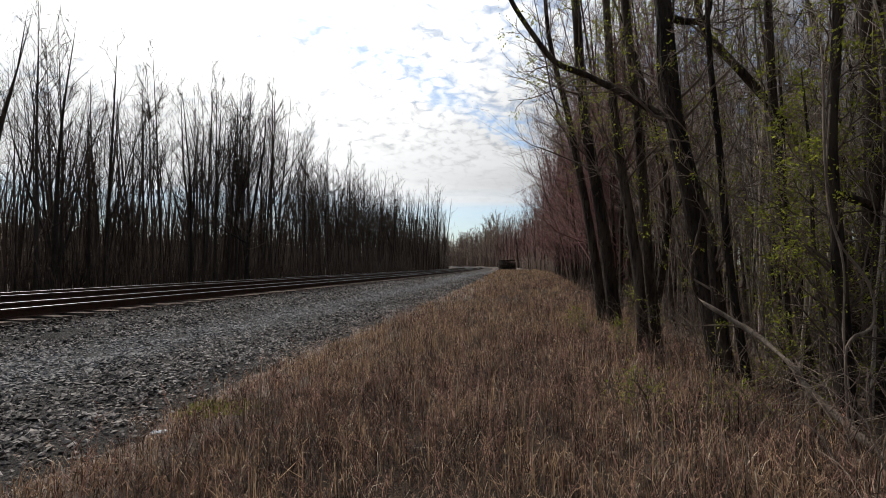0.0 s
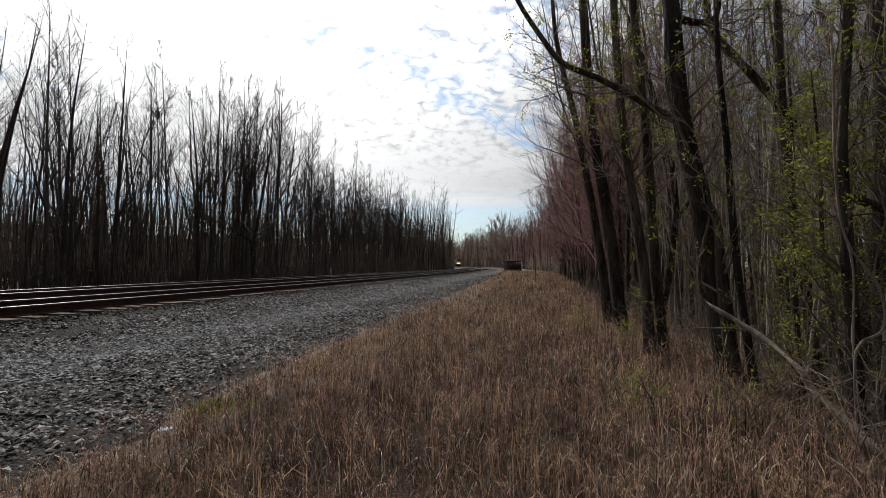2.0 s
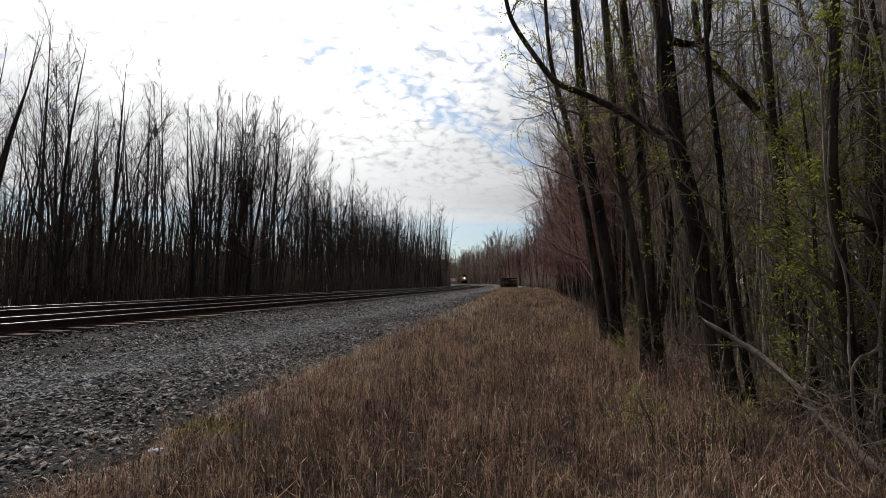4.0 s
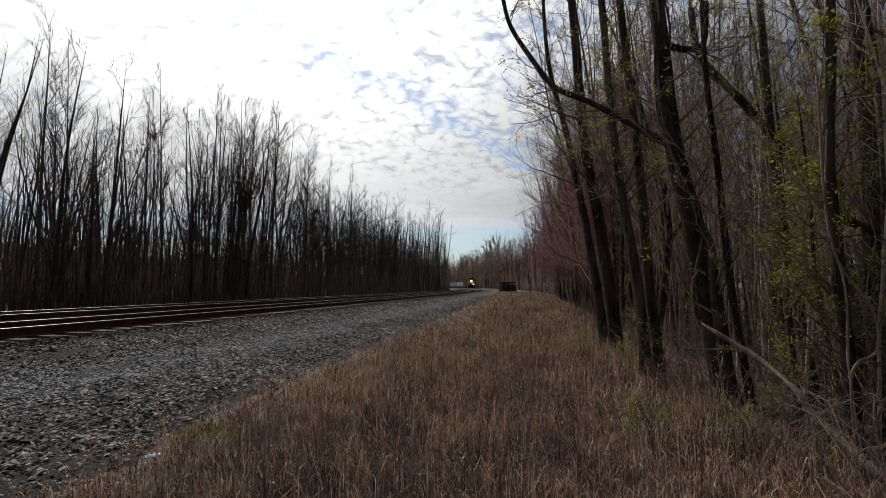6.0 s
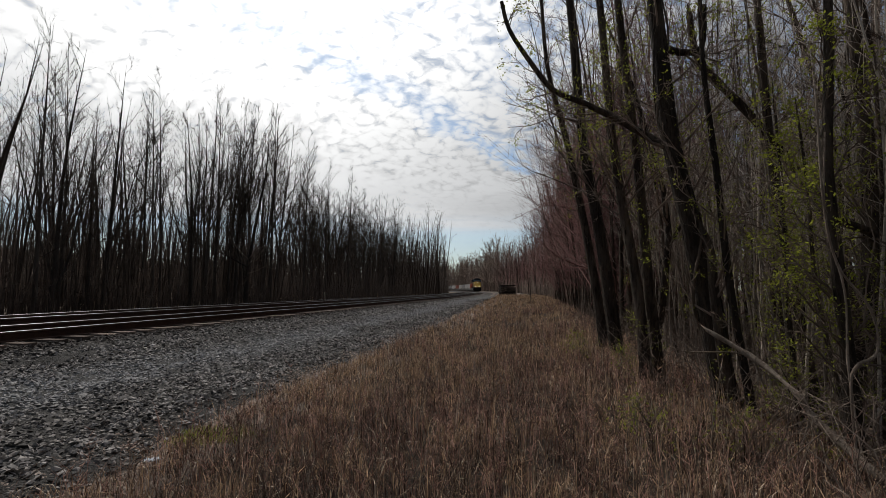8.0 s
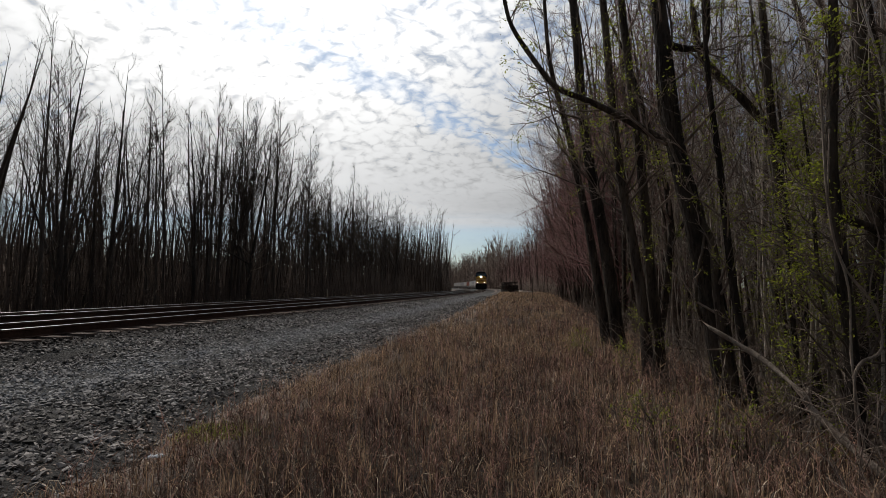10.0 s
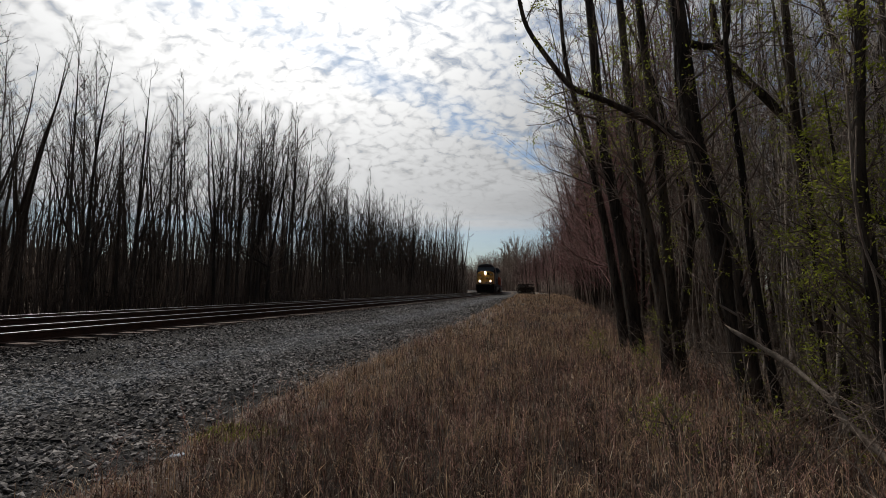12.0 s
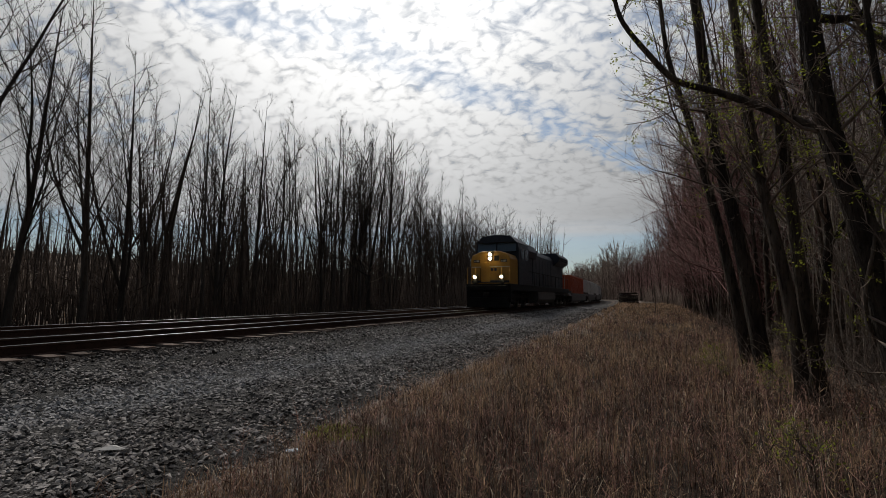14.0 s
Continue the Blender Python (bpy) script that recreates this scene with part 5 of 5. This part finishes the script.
def make_locomotive():
    root = tagged(new("locomotive"), "yellow-nosed dark blue diesel locomotive with lit headlights", "locomotive")
    part("underframe", bevelled(-1.5, 1.5, -10.9, 10.9, 1.2, 1.62, "underframe", BLACK, 0.03), root, "black steel underframe")
    hood = [(-0.95, 1.62), (0.95, 1.62), (0.95, 3.95), (0.7, 4.3), (-0.7, 4.3), (-0.95, 3.95)]
    part("hood", prism(hood, -10.2, 6.2, "hood", BLUE), root, "long dark blue engine hood")
    wing = [(-0.98, 3.6), (0.98, 3.6), (1.5, 4.0), (1.5, 4.4), (1.2, 4.68), (-1.2, 4.68), (-1.5, 4.4), (-1.5, 4.0)]
    part("radiator", prism(wing, -10.4, -5.4, "radiator", BLUE), root, "flared radiator housing")
    for y in np.arange(-10.0, -5.8, 0.6):
        for x in (-1.505, 1.505):
            part("louvre", bevelled(x - 0.02, x + 0.02, y, y + 0.45, 4.04, 4.36, "louvre", BLACK, 0.01), root)
    part("dynamic_brake", prism([(-1.1, 3.6), (1.1, 3.6), (1.25, 4.0), (0.95, 4.5), (-0.95, 4.5), (-1.25, 4.0)], 2.4, 5.6, "dynamic_brake", BLUE), root)
    part("exhaust", bevelled(-0.35, 0.35, -1.6, -0.6, 4.3, 4.55, "exhaust", BLACK, 0.03), root)
    for y in np.arange(-5.0, 2.2, 1.15):
        for x in (-0.965, 0.965):
            part("hood_door", bevelled(x - 0.02, x + 0.02, y, y + 1.05, 1.8, 3.7, "hood_door", BLUE, 0.01), root)
    cab = [(-1.53, 1.62), (1.53, 1.62), (1.53, 3.75), (1.42, 4.22), (0.95, 4.55), (0, 4.66), (-0.95, 4.55), (-1.42, 4.22), (-1.53, 3.75)]
    part("cab", prism(cab, 6.2, 9.0, "cab", BLUE), root, "dark blue crew cab with rounded roof")
    nose = [(-1.45, 1.62), (1.45, 1.62), (1.45, 3.1), (1.3, 3.36), (0.65, 3.58), (-0.65, 3.58), (-1.3, 3.36), (-1.45, 3.1)]
    n = part("nose", prism(nose, 9.0, 10.45, "nose", YELLOW, 0.93, 0.07), root, "tall yellow short nose")
    part("nose_door", bevelled(0.02, 0.62, 10.44, 10.48, 1.75, 2.9, "nose_door", YELLOW, 0.015), n, "yellow nose door")
    part("door_window", bevelled(-0.60, -0.28, 10.44, 10.475, 3.0, 3.3, "door_window", BLACK, 0.01), n, "small dark square panel")
    for x in (-1.14, 0.72):
        part("number_board", bevelled(x, x + 0.44, 10.43, 10.47, 2.9, 3.07, "number_board", BLACK, 0.01), n, "black board with pale bars")
        for i in range(4):
            part("bar", bevelled(x + 0.05 + i * 0.09, x + 0.10 + i * 0.09, 10.465, 10.478, 2.93, 3.04, "bar", PALE, 0.004), n)
    part("seam", bevelled(-1.3, 1.3, 10.44, 10.465, 2.62, 2.66, "seam", PALE, 0.005), n)
    for x in (-0.66, 0.66):
        part("panel_joint", bevelled(x - 0.015, x + 0.015, 10.44, 10.462, 1.7, 2.6, "panel_joint", BLACK, 0.004), n)
    for i in range(4):
        part("mark", bevelled(-0.44 + i * 0.23, -0.27 + i * 0.23, 10.44, 10.468, 2.40, 2.56, "mark", BLUE, 0.004), n, "dark blue plain bar")
    for x in (-1.02, 1.02):
        part("grab_iron", rod([(x, 10.46, 1.9), (x, 10.53, 1.92), (x, 10.53, 2.5), (x, 10.46, 2.52)], 0.014, "grab_iron", YELLOW), n)
    part("nose_band", bevelled(-1.28, 1.28, 10.43, 10.462, 1.7, 1.84, "nose_band", BLUE, 0.005), n, "dark blue band along the nose's foot")
    for z in (3.13, 3.37):
        part("headlight", disc(0.085, 0.0, 10.5, z, 0.08, "headlight", LAMP), n, "bright lit round headlight")
    part("headlight_housing", bevelled(-0.17, 0.17, 10.42, 10.49, 2.98, 3.54, "headlight_housing", BLACK, 0.03), n)
    for x in (-0.9, 0.9):
        part("ditch_light", disc(0.085, x, 10.93, 2.06, 0.08, "ditch_light", LAMP), root, "bright lit round ditch light")
        part("lamp_housing", bevelled(x - 0.14, x + 0.14, 10.7, 10.91, 1.62, 2.2, "lamp_housing", BLACK, 0.02), root)
    # windscreen in two leaning panes, side windows
    for x0, x1 in ((-1.36, -0.05), (0.05, 1.36)):
        w = part("windscreen", bevelled(x0, x1, -0.02, 0.02, -0.32, 0.32, "windscreen", GLASS, 0.01), root, "dark glass windscreen pane")
        w.matrix_basis = pose(0, 9.06, 3.9, 12, 0, 0)
        for dz in (-0.34, 0.34):
            f = part("window_frame", bevelled(x0 - 0.03, x1 + 0.03, -0.03, 0.03, dz - 0.03, dz + 0.03, "window_frame", BLACK, 0.01), root)
            f.matrix_basis = pose(0, 9.06, 3.9, 12, 0, 0)
    for x in (-1.54, 1.54):
        for y in (6.7, 7.7):
            part("side_window", bevelled(x - 0.015, x + 0.015, y, y + 0.8, 3.2, 3.85, "side_window", GLASS, 0.01), root)
    part("cab_roof", prism([(-1.45, 4.2), (1.45, 4.2), (0.98, 4.6), (0, 4.71), (-0.98, 4.6)], 6.1, 9.25, "cab_roof", BLUE, 1.0, 0.02), root, "overhanging curved cab roof")
    part("horn", bevelled(-0.3, 0.3, 6.5, 6.9, 4.62, 4.78, "horn", BLACK, 0.03), root)
    part("antenna", bevelled(-0.5, 0.5, 7.4, 7.9, 4.62, 4.74, "antenna", PALE, 0.02), root)
    part("deck_edge", bevelled(-1.48, 1.48, 10.86, 10.94, 1.55, 1.63, "deck_edge", BLACK, 0.01), root, "black front deck edge")
    part("anticlimber", bevelled(-1.35, 1.35, 10.8, 11.1, 1.2, 1.5, "anticlimber", BLACK, 0.04), root)
    part("pilot", prism([(-1.5, 0.45), (1.5, 0.45), (1.5, 1.2), (-1.5, 1.2)], 10.55, 10.85, "pilot", BLACK), root, "black front pilot plate")
    part("plow", prism([(-1.45, 0.12), (1.45, 0.12), (1.3, 0.75), (-1.3, 0.75)], 10.7, 11.05, "plow", BLACK), root, "black snow plow blade")
    part("coupler", bevelled(-0.16, 0.16, 10.8, 11.4, 0.75, 1.05, "coupler", BLACK, 0.05), root)
    for x in (-1.42, 1.42):
        for z in (0.55, 0.85, 1.15):
            part("step", bevelled(x - 0.22 if x > 0 else x - 0.05, x + 0.05 if x > 0 else x + 0.22, 10.0, 10.5, z, z + 0.05, "step", BLACK, 0.01), root)
        part("handrail", rod([(x, -10.5, 2.55), (x, 0, 2.55), (x, 6.0, 2.55)], 0.022, "handrail", BLACK), root)
        for y in np.arange(-10.5, 6.1, 1.65):
            part("stanchion", rod([(x, y, 1.6), (x, y, 2.55)], 0.02, "stanchion", BLACK), root)
        side = 1 if x > 0 else -1
        part("front_rail", rod([(x, 10.85, 1.62), (x, 10.85, 2.58), (x - side * 0.55, 10.85, 2.58), (x - side * 0.55, 10.85, 1.62)], 0.022, "front_rail", YELLOW), root, "yellow front handrail")
    part("fuel_tank", prism([(-1.2, 0.3), (1.2, 0.3), (1.45, 0.6), (1.45, 1.2), (-1.45, 1.2), (-1.45, 0.6)], -3.6, 3.2, "fuel_tank", TANK), root, "grey grimy fuel tank")
    for ob in root.children:  # everything above the deck stands tall
        if ob.location.z > 1:
            ob.location.z += 0.24
        elif ob.name.split(".")[0] not in ("truck", "fuel_tank", "ditch_light", "lamp_housing"):
            for v in ob.data.vertices:
                v.co.z += max(v.co.z - 1.7, 0) * 0.10
        for sub_part in ob.children:
            for v in sub_part.data.vertices:
                v.co.z += max(v.co.z - 1.7, 0) * 0.10
    for y in (-7.2, 7.2):
        make_bogie(root, y, 1.95, 3, 0.53, True)
    return root


def make_well_car(colour, label):
    root = tagged(new("well_car"), label, "railcar", "freight cars of the train")
    for x in (-1.36, 1.36):
        part("side_sill", bevelled(x - 0.07, x + 0.07, -6.5, 6.5, 0.4, 1.25, "side_sill", CAR_PAINT, 0.03), root)
    part("well_floor", bevelled(-1.3, 1.3, -6.4, 6.4, 0.34, 0.44, "well_floor", BLACK, 0.02), root)
    for d in (-1, 1):
        y = d * 7.3
        part("end_platform", prism([(-1.4, 0.95), (1.4, 0.95), (1.2, 1.3), (-1.2, 1.3)], y - 0.95, y + 0.95, "end_platform", CAR_PAINT), root)
        part("bulkhead", bevelled(-1.35, 1.35, d * 6.45 - 0.06, d * 6.45 + 0.06, 0.5, 1.5, "bulkhead", CAR_PAINT, 0.02), root)
        part("end_ladder", rod([(1.3, d * 8.0, 0.7), (1.3, d * 8.0, 1.9), (0.7, d * 8.0, 1.9), (0.7, d * 8.0, 1.2)], 0.02, "end_ladder", PALE), root)
        make_bogie(root, d * 7.2, 0.9, 2, 0.42, False)
    box = part("container", bevelled(-1.19, 1.19, -6.06, 6.06, 0.46, 3.32, "container", colour, 0.03), root, "corrugated steel shipping container")
    sh = Shape()
    for y in np.arange(-5.85, 5.9, 0.28):
        for x in (-1.205, 1.205):
            sh.box(x - 0.018, x + 0.018, y, y + 0.14, 0.62, 3.18, 0.008)
    tagged(part("corrugation", sh.mesh("corrugation", colour), box), kind="stuff")
    for x in (-1.15, 1.15):
        for y in (-6.0, 6.0):
            part("corner_post", bevelled(x - 0.07, x + 0.07, y - 0.09, y + 0.09, 0.46, 3.34, "corner_post", colour, 0.02), box)
    for x in (-0.55, -0.2, 0.2, 0.55):
        part("lock_bar", rod([(x, 6.1, 0.6), (x, 6.1, 3.2)], 0.02, "lock_bar", PALE), box)
    return root


CAR_PAINT = material("car_paint", ((0.10, 0.09, 0.085), (0.14, 0.12, 0.11), (0.06, 0.05, 0.045)), 2, 0.75, 0.1, 0.003)
PAINTS = [material("container_paint", (c, tuple(k * 1.12 for k in c), tuple(k * 0.55 for k in c)), 0.8, 0.6, 0.05, 0.003, stretch=(1, 1, 0.3)) for c in ((0.42, 0.075, 0.022), (0.55, 0.53, 0.50), (0.38, 0.37, 0.36), (0.33, 0.10, 0.07))]
locomotive = make_locomotive()
cars = []
for kind, what in ((0, "orange"), (1, "white"), (1, "white"), (2, "grey"), (1, "white"), (3, "red"), (1, "white"), (2, "grey"), (1, "white"), (1, "white")):
    cars.append(make_well_car(PAINTS[kind], "well car carrying one %s steel container" % what))

SPEED, NOSE_END = 24.0, 27.6


def rolling(t, behind, half):
    """Pose of a vehicle whose middle is that far behind the train's front."""
    s = NOSE_END + SPEED * (14.0 - t) + behind
    x0, y0, _ = line(s - half)
    x1, y1, _ = line(s + half)
    return pose((x0 + x1) / 2, (y0 + y1) / 2, RAIL_Z, 0, 0, 180 - math.degrees(math.atan2(x1 - x0, y1 - y0)))


def motions():
    times = [i * 0.5 for i in range(29)]
    walk(locomotive, [(t, rolling(t, 11.1, 7.2)) for t in times])
    for i, car in enumerate(cars):
        walk(car, [(t, rolling(t, 22.6 + 8.6 + 17.2 * i, 7.2)) for t in times])
    for wheel, y, r in spinning:
        turn = math.degrees(SPEED / r / FPS)
        walk(wheel, [(k / FPS, pose(0, y, r, -turn * k)) for k in range(14 * FPS + 1)])


motions()
